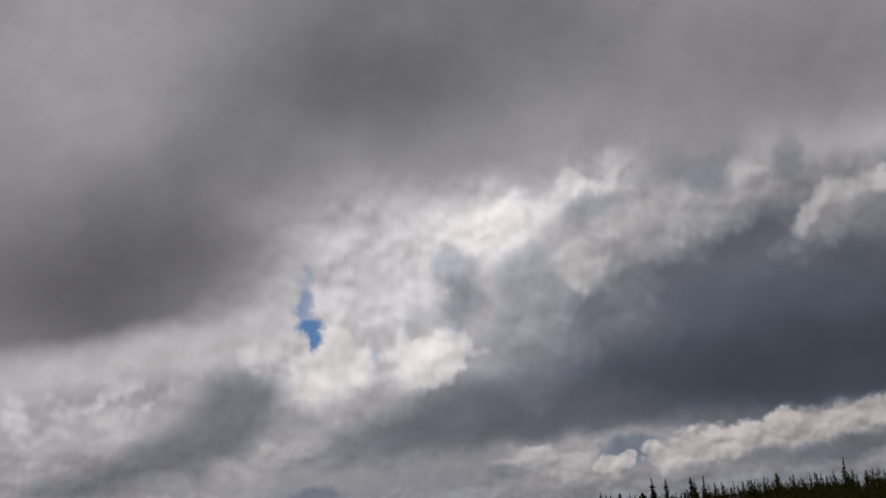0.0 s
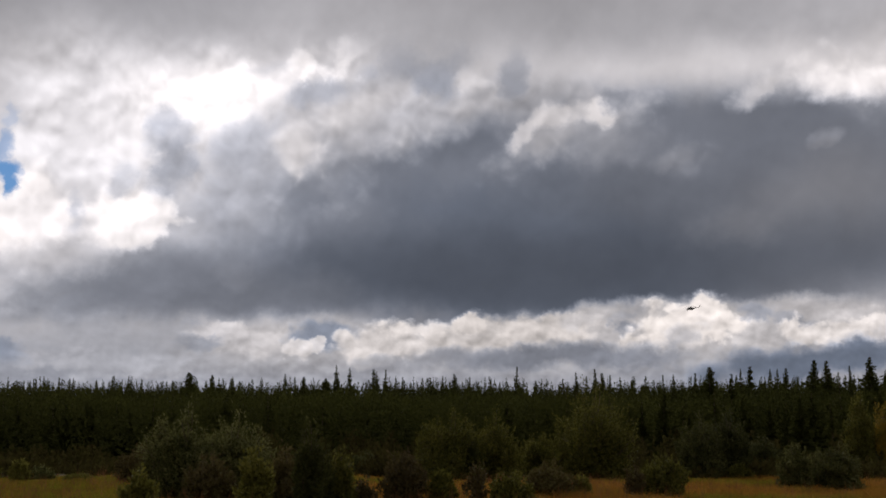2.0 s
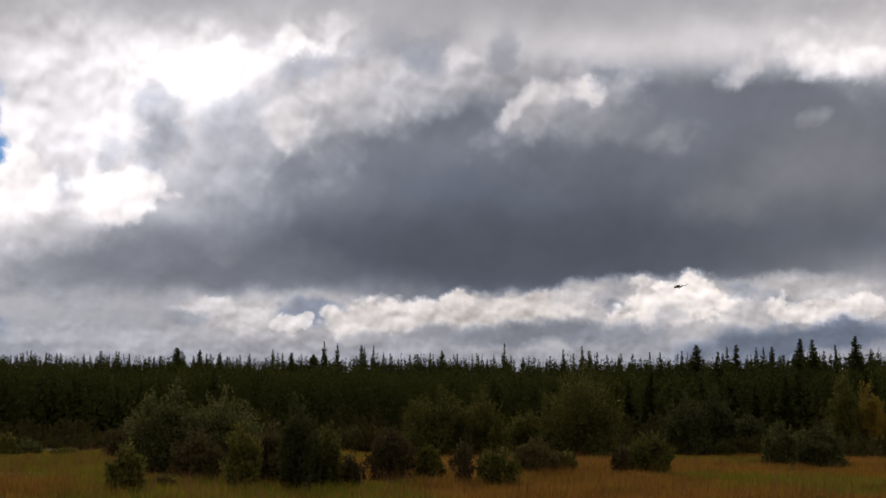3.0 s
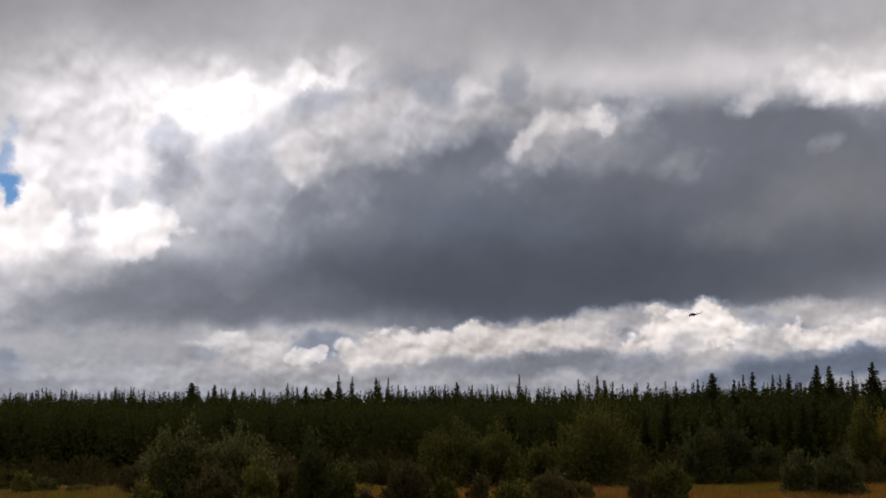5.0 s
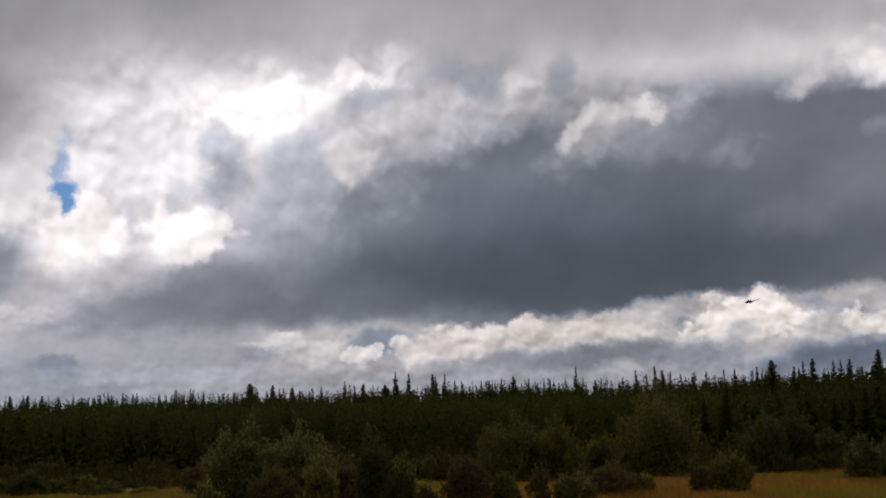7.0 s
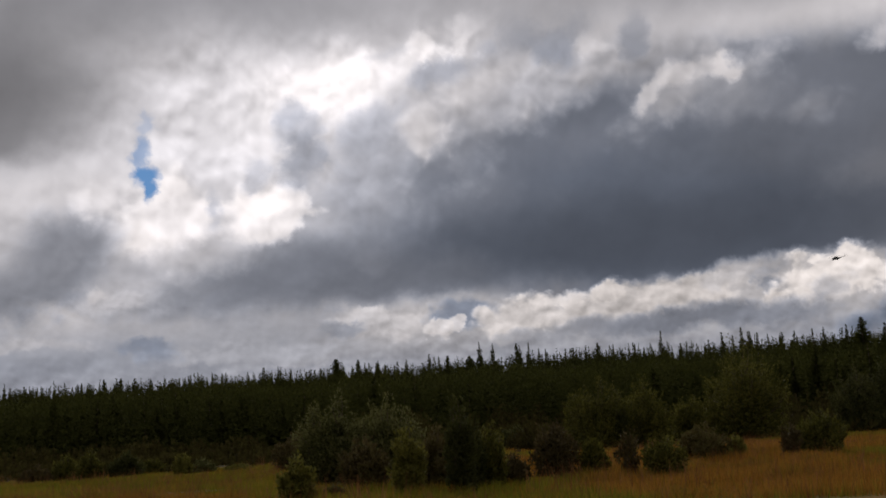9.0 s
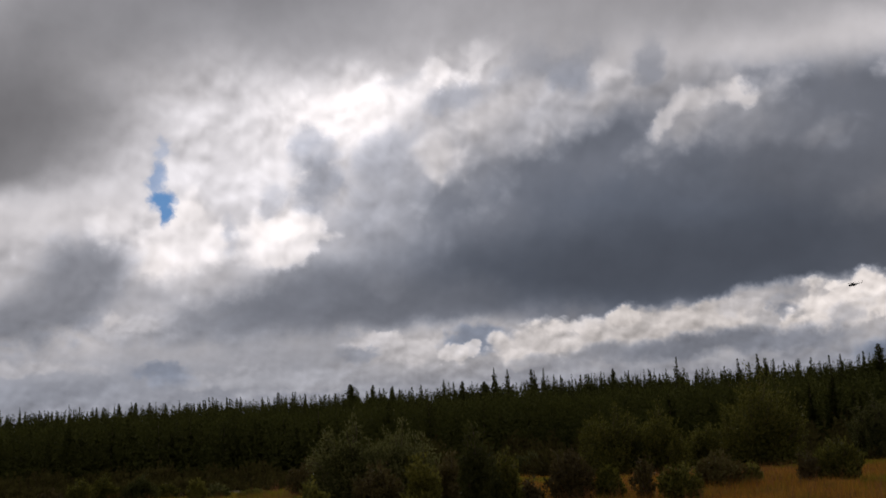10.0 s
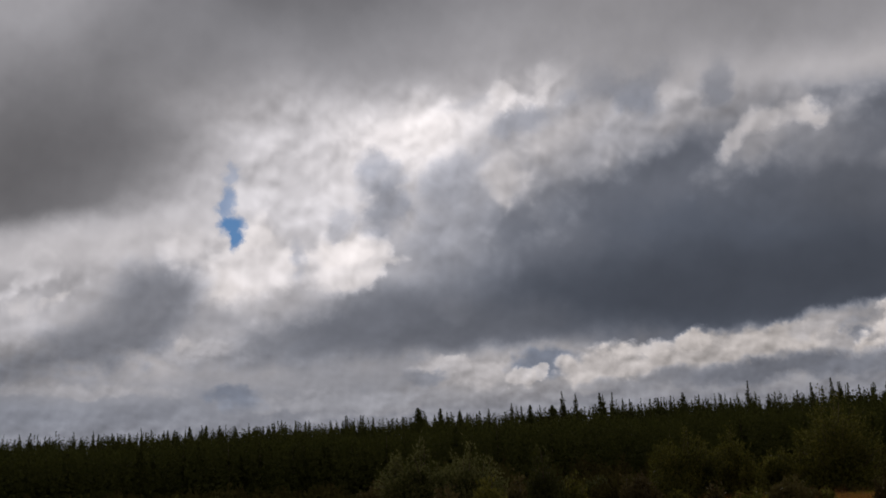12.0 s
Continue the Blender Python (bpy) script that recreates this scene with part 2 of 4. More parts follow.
cloud(-1.8, 5.7, 1.61, 0.54, 8, 0.720, 0.05, 0.3, 0.9, 1.02, 1.0, crisp)
cloud(1.7, 5.4, 3.49, 0.91, 2, 0.520, 0.05, 0.26, 0.95, 1.02, 1.1, crisp)
cloud(0.7, 5.8, 1.07, 0.43, 0, 0.660, 0.02, 0.3, 0.85, 0.85, 1.0, crisp)
cloud(4.4, 5.7, 2.53, 0.85, 4, 0.560, 0.04, 0.26, 0.95, 1.02, 1.1, crisp)
cloud(5.7, 6.1, 1.19, 0.37, 0, 0.500, 0.15, 0.38, 0.8, 0.85, 0.8, crisp)
cloud(8.3, 5.7, 0.89, 0.42, -10, 0.240, 0.50, 0.3, 0.9, 1.02, 0.7, crisp)
cloud(8.4, 6.3, 1.05, 0.42, 5, 0.330, 0.35, 0.38, 0.8, 0.85, 0.7, crisp)
cloud(8.3, 4.8, 1.57, 0.68, 20, 0.660, 0.02, 0.22, 0.95, 1.02, 1.0, crisp)
cloud(10.6, 5.8, 2.58, 1.18, 8, 0.740, 0.02, 0.19, 1, 1.02, 1.0, crisp)
cloud(10.1, 6.6, 1.19, 0.41, 5, 0.800, 0.02, 0.26, 0.95, 0.85, 0.9, crisp)
cloud(12.2, 5.9, 1.53, 0.86, -20, 0.780, 0.02, 0.22, 0.95, 1.02, 1.0, crisp)
cloud(10.8, 5.4, 0.93, 0.61, 0, 0.380, 0.25, 0.52, 0.75, 0.85, 0.8, crisp)
cloud(14.0, 6.4, 1.25, 0.45, -5, 0.300, 0.50, 0.38, 0.85, 0.85, 0.7, crisp)
cloud(14.2, 5.2, 1.25, 0.60, 0, 0.500, 0.15, 0.3, 0.9, 1.02, 1.0, crisp)
cloud(16.0, 5.8, 1.35, 0.34, -15, 0.330, 0.40, 0.38, 0.8, 0.85, 0.8, crisp)
cloud(16.0, 5.5, 0.17, 0.54, 0, 0.720, 0.05, 0.3, 0.85, 0.68, 0.8, crisp)
cloud(17.1, 5.4, 2.18, 0.63, 8, 0.700, 0.04, 0.22, 0.95, 1.02, 1.1, crisp)
cloud(18.5, 6.1, 1.43, 0.33, 0, 0.500, 0.15, 0.38, 0.85, 0.85, 0.9, crisp)
cloud(19.5, 5.4, 1.41, 0.61, 0, 0.720, 0.05, 0.22, 0.9, 1.02, 1.0, crisp)
cloud(16.6, 4.1, 5.58, 0.85, 6, 0.15, 0.90, 0.45, 0.97, 1.19, 0.6, crisp)
cloud(4.9, 4.4, 6.10, 0.62, 1, 0.19, 0.55, 0.45, 0.9, 1.02, 0.6, crisp)
cloud(-2.0, 4.1, 2.41, 0.45, 1, 0.27, 0.40, 0.45, 0.7, 0.85, 0.6, crisp)
cloud(-21.0, 4.5, 1.07, 0.52, 0, 0.250, 0.65, 0.38, 0.8, 1.02, 0.7, crisp)
cloud(-18.9, 4.2, 1.71, 0.63, 0, 0.420, 0.30, 0.3, 0.75, 1.19, 0.9, crisp)
cloud(-15.7, 4.9, 3.03, 1.01, 0, 0.360, 0.32, 0.45, 0.6, 1.19, 0.9, crisp)
cloud(-20.8, 4.5, 1.4, 0.64, 1, 0.287, 0.67, 0.4, 0.85, 1.6, 1.0)
cloud(-18.9, 4.3, 1.6, 0.70, 1, 0.503, 0.30, 0.35, 0.8, 1.6, 1.0)
cloud(-15.1, 3.9, 3.2, 0.70, 1, 0.445, 0.37, 0.5, 0.7, 1.6, 1.0)
cloud(-18.4, 4.8, 8.0, 1.47, 1, 0.330, 0.36, 0.7, 0.55, 0.5, 0.12)
cloud(-20.6, 4.5, 1.3, 0.59, 1, 0.270, 0.68, 0.6, 0.75, 2.0, 0.95)
# high dark deck
cloud(-1.3, 29.1, 80.3, 10.71, -0, 0.402, 0.25, 0.16, 0.9, 0.5, 0.12)
cloud(-13.8, 25.6, 15.0, 4.82, 13, 0.242, 0.31, 0.6, 0.95, 0.5, 0.12)
cloud(-31.8, 15.9, 9.4, 5.09, 13, 0.195, 0.28, 0.55, 0.95, 0.5, 0.12)
cloud(-32.0, 24.0, 7.0, 4.28, 32, 0.480, 0.26, 0.8, 0.75, 0.5, 0.12)
cloud(4.4, 22.2, 8.8, 2.94, -2, 0.305, 0.25, 0.7, 0.9, 0.5, 0.12)
cloud(1.5, 25.6, 7.0, 1.61, -11, 0.366, 0.20, 0.7, 0.6, 0.5, 0.12)
cloud(-42.0, 14.7, 8.0, 6.69, 16, 0.316, 0.21, 0.7, 0.8, 0.5, 0.12)
cloud(-17.2, 23.7, 4.3, 1.87, -4, 0.168, 0.29, 0.9, 0.6, 0.5, 0.12)
cloud(-30.5, 14.8, 5.9, 2.14, 9, 0.133, 0.24, 0.9, 0.6, 0.5, 0.12)
# low pale cloud beyond the deck
cloud(-30.1, 11.2, 8.8, 1.07, 10, 0.790, 0.21, 0.8, 0.7, 0.5, 0.12)
cloud(-31.8, 8.2, 7.0, 1.87, 7, 0.677, 0.24, 0.6, 0.7, 2.0, 0.95)
cloud(-25.0, 8.3, 3.5, 1.66, 31, 0.191, 0.55, 0.7, 0.9, 2.0, 0.95)
cloud(-30.1, 9.6, 2.1, 0.70, 32, 0.827, 0.21, 0.4, 0.9, 2.0, 0.95)
cloud(-32.1, 9.0, 1.1, 0.96, 18, 0.790, 0.24, 0.5, 0.8, 2.0, 0.95)
cloud(-34.3, 8.8, 0.6, 1.34, -2, 0.874, 0.23, 0.6, 0.7, 2.0, 0.95)
cloud(-33.3, 8.0, 2.1, 0.59, 27, 0.745, 0.24, 0.6, 0.8, 2.0, 0.95)
cloud(-28.9, 6.3, 4.3, 0.80, 11, 0.224, 0.52, 0.7, 0.85, 2.0, 0.95)
cloud(-22.5, 6.6, 1.6, 0.48, 6, 0.536, 0.22, 0.6, 0.7, 2.0, 0.95)
cloud(-20.7, 10.7, 2.4, 1.61, 16, 0.944, 0.14, 0.4, 0.85, 2.0, 0.95, crisp)
cloud(-14.6, 10.7, 2.0, 1.02, 20, 0.944, 0.12, 0.35, 0.9, 1.2, 0.95, crisp)
cloud(-17.5, 9.4, 2.1, 0.91, 25, 0.434, 0.27, 0.6, 0.7, 2.0, 0.95)
# pale sheet, grey mass and white heads round the gap
cloud(-26.9, 11.2, 5.56, 1.04, 7, 0.660, 0.18, 0.8, 0.75, 0.9, 0.4, crisp)
cloud(-14.8, 7.6, 4.30, 1.12, 12, 0.190, 0.55, 0.7, 0.7, 1.0, 0.3, crisp)
cloud(-25.1, 8.5, 3.06, 1.39, 29, 0.270, 0.40, 0.8, 0.75, 1.4, 0.5, crisp)
cloud(-27.6, 6.9, 2.73, 0.84, 12, 0.220, 0.42, 0.8, 0.6, 0.9, 0.4, crisp)
cloud(-28.6, 9.1, 1.13, 0.32, 30, 0.720, 0.14, 0.5, 0.8, 0.7, 0.9, crisp)
cloud(-30.4, 8.7, 0.96, 0.48, 17, 0.700, 0.16, 0.6, 0.75, 0.8, 0.8, crisp)
cloud(-19.1, 8.4, 3.18, 0.73, 2, 0.600, 0.20, 0.8, 0.65, 1.0, 0.8, crisp)
cloud(-23.0, 11.2, 1.20, 1.02, -3, 0.800, 0.16, 0.6, 0.8, 1.0, 0.8, crisp)
cloud(-19.7, 10.7, 1.92, 1.46, -3, 0.900, 0.14, 0.35, 0.95, 1.0, 0.9, crisp)
cloud(-19.9, 11.6, 1.12, 0.57, -3, 0.960, 0.12, 0.3, 0.9, 0.7, 0.7, crisp)
cloud(-15.3, 10.3, 2.27, 0.96, 11, 0.880, 0.13, 0.3, 0.95, 0.9, 0.9, crisp)
cloud(-15.6, 10.9, 1.57, 0.58, 5, 0.980, 0.10, 0.3, 0.9, 0.7, 0.7, crisp)
cloud(-13.3, 10.4, 1.09, 0.40, 7, 0.800, 0.14, 0.4, 0.85, 0.7, 0.8, crisp)
cloud(-17.8, 10.9, 0.38, 1.00, 9, 0.520, 0.42, 0.6, 0.7, 0.7, 0.6, crisp)
cloud(-23.0, 6.9, 0.49, 0.36, -3, 0.550, 0.16, 0.5, 0.8, 0.6, 0.8, crisp)
cloud(-27.3, 4.8, 3.96, 0.25, -3, 0.500, 0.20, 0.6, 0.6, 0.5, 0.7, crisp)
cloud(-21.4, 4.5, 1.14, 0.41, -3, 0.240, 0.70, 0.5, 0.8, 0.6, 0.6, crisp)
# lit ridge of the white mass
cloud(-7.5, 18.0, 1.67, 0.58, 23, 0.800, 0.12, 0.8, 0.55, 1.1, 0.8, crisp)
cloud(-11.1, 15.8, 0.83, 0.27, 20, 1.000, 0.12, 0.6, 0.7, 0.7, 0.5, crisp)
cloud(-7.5, 14.0, 1.14, 0.90, 25, 0.660, 0.15, 0.8, 0.55, 1.0, 0.9, crisp)
cloud(-13.4, 12.5, 1.21, 1.23, 35, 0.360, 0.45, 0.5, 0.7, 0.9, 0.7, crisp)
# sky layers end

# the side of each heap that faces the sun is lighter
def slope(vec, detail, grain):
    return wmath("SUBTRACT", billow(vec, detail, grain), billow(wvec("ADD", vec, (-0.18, 0.45, 0.0)), detail, grain))


relief = by_distance(wmath("MULTIPLY", slope(lumpy, 1.9, 3.2), 0.7), wmath("MULTIPLY", slope(small, 2.6, 1.5), 0.75))
relief = wmath("MULTIPLY", wmath("MINIMUM", wmath("MAXIMUM", relief, -0.35), 0.35), 1.0)
chan = wnode("ShaderNodeSeparateXYZ")
wt.links.new(stack[-1], chan.inputs[0])
light = wmath("MULTIPLY_ADD", relief, chan.outputs[2], 1.0)
drift = wmath("MULTIPLY_ADD", wnoise(bent, 0.3, 4.0, 0.5).outputs["Fac"], 0.36, 0.82)
light = wmath("MULTIPLY", wmath("MULTIPLY", light, drift), chan.outputs[0])
tint = wmix(chan.outputs[1], (1.10, 1.0, 0.95), (0.825, 1.0, 1.38))
lit = wvec("MULTIPLY", tint, light)

air = wnode("ShaderNodeTexSky", sky_type="NISHITA", sun_disc=False, sun_elevation=radians(SUN_EL), sun_rotation=radians(SUN_AZ))
wt.links.new(wvec("NORMALIZE", wvec("ADD", coord, (0.0, -0.5, 1.0))), air.inputs["Vector"])
blue = wvec("MULTIPLY", air.outputs[0], (0.11, 0.19, 0.24))


torn = shifted(crisp, 1.3, 4.0, 0.9, 0.62)


def gap(az, el, w, h, tilt, depth):
    m = wnode("ShaderNodeMapping", vector_type="TEXTURE")
    m.inputs["Location"].default_value = (az, el, 0)
    m.inputs["Rotation"].default_value = (0, 0, radians(tilt))
    m.inputs["Scale"].default_value = (w, h, 1)
    wt.links.new(torn, m.inputs["Vector"])
    far = wmath("MULTIPLY_ADD", heap, 0.8, wvec("LENGTH", m.outputs[0]))
    return wrange(far, 0.25, 1.45, depth, 0.0)


hole = wmath("MAXIMUM", wmath("MAXIMUM", gap(-20.8, 12.2, 0.59, 0.53, 15, 0.95), gap(-20.8, 11.7, 0.32, 0.43, 0, 0.95)), wmath("MAXIMUM", gap(-21.0, 13.3, 0.40, 0.80, -12, 0.6), gap(-20.7, 14.6, 0.48, 0.37, 30, 0.3)))
sky_colour = wmix(hole, lit, blue)
back = wnode("ShaderNodeBackground")
wt.links.new(sky_colour, back.inputs[0])
wt.links.new(back.outputs[0], wnode("ShaderNodeOutputWorld").inputs[0])

sun = new("sun", bpy.data.lights.new("sun", "SUN"))
sun.data.energy, sun.data.angle, sun.data.color = 0.9, radians(14), (1.0, 0.95, 0.86)
a, e = radians(SUN_AZ), radians(SUN_EL)
sun.matrix_world = look((0, 0, 60), (-math.sin(a) * math.cos(e), -math.cos(a) * math.cos(e), 60 - math.sin(e)))


# ---- materials ----
def material(name, colours, rough=0.8, scale=3.0, bump=0.0, gloss=0.12, translucent=0.0, vary=0.25, coords="Object"):
    """A surface whose colour wanders between the given ones at two sizes and from piece to piece."""
    m = bpy.data.materials.new(name)
    m.use_nodes = True
    nt = m.node_tree
    bsdf = nt.nodes["Principled BSDF"]
    bsdf.inputs["Roughness"].default_value = rough
    bsdf.inputs["Specular IOR Level"].default_value = gloss
    tc = nt.nodes.new("ShaderNodeTexCoord")
    big, fine = nt.nodes.new("ShaderNodeTexNoise"), nt.nodes.new("ShaderNodeTexNoise")
    big.inputs["Scale"].default_value, big.inputs["Detail"].default_value = scale, 4.0
    fine.inputs["Scale"].default_value, fine.inputs["Detail"].default_value = scale * 9, 3.0
    for n in (big, fine):
        nt.links.new(tc.outputs[coords], n.inputs["Vector"])
    geo, info = nt.nodes.new("ShaderNodeNewGeometry"), nt.nodes.new("ShaderNodeObjectInfo")

    def mth(op, x, y):
        n = nt.nodes.new("ShaderNodeMath")
        n.operation = op
        for i, v in enumerate((x, y)):
            if isinstance(v, float):
                n.inputs[i].default_value = v
            else:
                nt.links.new(v, n.inputs[i])
        return n.outputs[0]

    f = mth("ADD", mth("MULTIPLY", big.outputs[0], 0.75), mth("MULTIPLY", fine.outputs[0], 0.35))
    f = mth("ADD", f, mth("MULTIPLY", mth("SUBTRACT", geo.outputs["Random Per Island"], 0.5), vary))
    f = mth("ADD", f, mth("MULTIPLY", mth("SUBTRACT", info.outputs["Random"], 0.5), vary))
    ramp = nt.nodes.new("ShaderNodeValToRGB")
    nt.links.new(f, ramp.inputs[0])
    el = ramp.color_ramp.elements
    while len(el) < len(colours):
        el.new(0.5)
    for i, c in enumerate(colours):
        el[i].position = 0.3 + 0.5 * i / max(1, len(colours) - 1)
        el[i].color = (*c, 1)
    nt.links.new(ramp.outputs[0], bsdf.inputs["Base Color"])
    if bump:
        b = nt.nodes.new("ShaderNodeBump")
        b.inputs["Strength"].default_value = bump
        nt.links.new(fine.outputs[0], b.inputs["Height"])
        nt.links.new(b.outputs[0], bsdf.inputs["Normal"])
    if translucent:
        tr, mix = nt.nodes.new("ShaderNodeBsdfTranslucent"), nt.nodes.new("ShaderNodeMixShader")
        nt.links.new(ramp.outputs[0], tr.inputs[0])
        mix.inputs[0].default_value = translucent
        nt.links.new(bsdf.outputs[0], mix.inputs[1])
        nt.links.new(tr.outputs[0], mix.inputs[2])
        nt.links.new(mix.outputs[0], nt.nodes["Material Output"].inputs[0])
    return m


M_ground = material("meadow_soil", [(0.10, 0.075, 0.018), (0.20, 0.11, 0.025), (0.12, 0.11, 0.02), (0.24, 0.13, 0.03)], 0.95, 0.12, 0.4, vary=0.0)
M_sward = material("green_sward", [(0.10, 0.10, 0.012), (0.17, 0.16, 0.016), (0.22, 0.18, 0.025)], 0.95, 0.3, 0.4, vary=0.0)
M_moss = material("forest_floor", [(0.03, 0.03, 0.012), (0.07, 0.055, 0.02), (0.05, 0.06, 0.018)], 0.95, 0.2, 0.4, vary=0.0)
M_dry = material("dry_grass", [(0.17, 0.085, 0.014), (0.40, 0.17, 0.028), (0.29, 0.175, 0.024), (0.54, 0.27, 0.055)], 0.8, 0.35, translucent=0.35, vary=0.5)
M_tussock = material("tussock_blade", [(0.11, 0.085, 0.014), (0.19, 0.13, 0.02), (0.30, 0.18, 0.03)], 0.8, 0.25, translucent=0.3, vary=0.6)
M_stalk = material("reddish_stalk", [(0.16, 0.07, 0.03), (0.28, 0.12, 0.05), (0.36, 0.20, 0.09)], 0.8, 0.3, translucent=0.3, vary=0.5)
M_green_grass = material("green_grass", [(0.12, 0.125, 0.012), (0.21, 0.20, 0.018), (0.29, 0.25, 0.03)], 0.8, 0.2, translucent=0.35, vary=0.5)
M_willow = material("willow_leaf", [(0.045, 0.048, 0.013), (0.082, 0.084, 0.024), (0.15, 0.148, 0.052)], 0.55, 0.8, translucent=0.45, vary=0.5)
M_green = material("green_leaf", [(0.053, 0.053, 0.010), (0.098, 0.095, 0.017), (0.165, 0.152, 0.032)], 0.55, 0.8, translucent=0.38, vary=0.5)
M_dark_leaf = material("dark_willow_leaf", [(0.038, 0.041, 0.012), (0.066, 0.068, 0.020), (0.115, 0.113, 0.036)], 0.55, 0.8, translucent=0.35, vary=0.5)
M_brown_leaf = material("brownish_leaf", [(0.06, 0.046, 0.018), (0.10, 0.074, 0.026), (0.11, 0.095, 0.03)], 0.6, 0.8, translucent=0.2, vary=0.5)
M_scrub = material("scrub_leaf", [(0.034, 0.028, 0.010), (0.055, 0.045, 0.014), (0.064, 0.058, 0.016)], 0.9, 0.08, gloss=0.03, translucent=0.15, vary=0.5)
M_yellow = material("autumn_leaf", [(0.17, 0.115, 0.015), (0.32, 0.19, 0.02), (0.22, 0.17, 0.03)], 0.55, 0.8, translucent=0.3, vary=0.5)
M_stem = material("shrub_bark", [(0.05, 0.035, 0.022), (0.09, 0.065, 0.045), (0.13, 0.10, 0.075)], 0.85, 4.0, 0.3, vary=0.3)
M_bark = material("conifer_bark", [(0.05, 0.035, 0.025), (0.10, 0.07, 0.05), (0.14, 0.11, 0.085)], 0.9, 4.0, 0.4, vary=0.3)
M_needle = material("conifer_needle", [(0.033, 0.037, 0.010), (0.056, 0.060, 0.014), (0.082, 0.084, 0.020)], 0.9, 0.05, gloss=0.02, translucent=0.1, vary=0.2)
M_sand = material("pale_sand", [(0.22, 0.19, 0.15), (0.32, 0.28, 0.22), (0.40, 0.36, 0.30)], 0.95, 0.8, 0.4, vary=0.0)
M_paint = material("dull_aircraft_paint", [(0.035, 0.04, 0.04), (0.05, 0.055, 0.055), (0.07, 0.075, 0.07)], 0.5, 0.6, vary=0.0)
M_glass = material("dark_cockpit_glass", [(0.01, 0.012, 0.015), (0.02, 0.022, 0.026)], 0.1, 1.0, vary=0.0)


# ---- building helpers ----
def mesh_from(name, verts, faces, mats):
    me = bpy.data.meshes.new(name)
    me.from_pydata(verts, [], faces)
    for m in mats if isinstance(mats, list) else [mats]:
        me.materials.append(m)
    me.update()
    return me


def part(name, data, parent, label=""):
    ob = new(name, data)
    ob.parent = parent
    return tagged(ob, label) if label else ob


class Pile:
    """Vertices and faces gathered for one mesh."""

    def __init__(self):
        self.v, self.f, self.n = [], [], 0

    def quads(self, pts):
        """pts: n x 4 x 3, one loose four-sided piece each."""
        pts = np.asarray(pts, float)
        k = len(pts)
        self.v.extend(map(tuple, pts.reshape(-1, 3).tolist()))
        self.f.extend((self.n + 4 * np.arange(k)[:, None] + np.arange(4)).tolist())
        self.n += 4 * k

    def tris(self, pts):
        pts = np.asarray(pts, float)
        k = len(pts)
        self.v.extend(map(tuple, pts.reshape(-1, 3).tolist()))
        self.f.extend((self.n + 3 * np.arange(k)[:, None] + np.arange(3)).tolist())
        self.n += 3 * k

    def tube(self, line, radii, sides=5):
        line = [Vector(p) for p in line]
        start = self.n
        for i, p in enumerate(line):
            d = (line[min(i + 1, len(line) - 1)] - line[max(i - 1, 0)]).normalized()
            u = d.orthogonal().normalized()
            w = d.cross(u)
            for s in range(sides):
                q = 2 * math.pi * s / sides
                self.v.append(tuple(p + (u * math.cos(q) + w * math.sin(q)) * radii[i]))
        for i in range(len(line) - 1):
            for s in range(sides):
                s2 = (s + 1) % sides
                self.f.append([start + i * sides + s, start + i * sides + s2, start + (i + 1) * sides + s2, start + (i + 1) * sides + s])
        self.f.append([start + (len(line) - 1) * sides + s for s in range(sides)])
        self.n += sides * len(line)

    def mesh(self, name, mats):
        return mesh_from(name, self.v, self.f, mats)


def unit(a):
    return a / np.maximum(np.linalg.norm(a, axis=-1, keepdims=True), 1e-9)


def leaves(rng, centre, along, length, width):
    """Folded lance-shaped leaves as four-sided pieces."""
    k = len(centre)
    along = unit(along)
    side = unit(np.cross(along, rng.normal(size=(k, 3))))
    lift = np.cross(along, side)
    ln, wd = length * rng.uniform(0.6, 1.3, (k, 1)), width * rng.uniform(0.7, 1.3, (k, 1))
    tip = centre + along * ln
    mid = centre + along * ln * 0.45 + lift * wd * 0.25
    return np.stack([centre, mid + side * wd, tip, mid - side * wd], 1)


def ground_z(x, y):
    """Height of the land: level meadow, then a slow rise under the wood."""
    d = np.hypot(x, y)
    rise = np.clip((d - 105.0) / 160.0, 0.0, 1.6)
    return 3.8 * rise * rise * (3 - 2 * np.clip(rise, 0, 1)) * 0.6 + 0.10 * np.sin(x * 0.21 + 1.0) * np.sin(y * 0.17) * np.clip(d / 30, 0, 1)


# ---- land ----
def build_ground():
    rings = np.concatenate([np.linspace(0, 140, 71), np.linspace(145, 400, 40), np.geomspace(420, 4600, 18)])
    seg = 144
    q = np.linspace(0, 2 * math.pi, seg, endpoint=False)
    verts, faces = [(0.0, 0.0, 0.0)], []
    for r in rings[1:]:
        x, y = r * np.sin(q), r * np.cos(q)
        verts += np.stack([x, y, ground_z(x, y)], 1).tolist()
    for s in range(seg):
        faces.append([0, 1 + (s + 1) % seg, 1 + s])
    for i in range(len(rings) - 2):
        o = 1 + i * seg
        for s in range(seg):
            s2 = (s + 1) % seg
            faces.append([o + s, o + s2, o + seg + s2, o + seg + s])
    me = mesh_from("ground", verts, faces, [M_ground, M_moss, M_sward])
    for p in me.polygons:
        p.use_smooth = True
        if math.hypot(p.center.x, p.center.y) > 66:
            p.material_index = 1
        elif p.center.x < -0.2 * p.center.y - 1.0 and p.center.y > 40:
            p.material_index = 2
    tagged(new("ground", me), "flat tussocky meadow of dry orange and green grass", "ground", kind="structure")


build_ground()


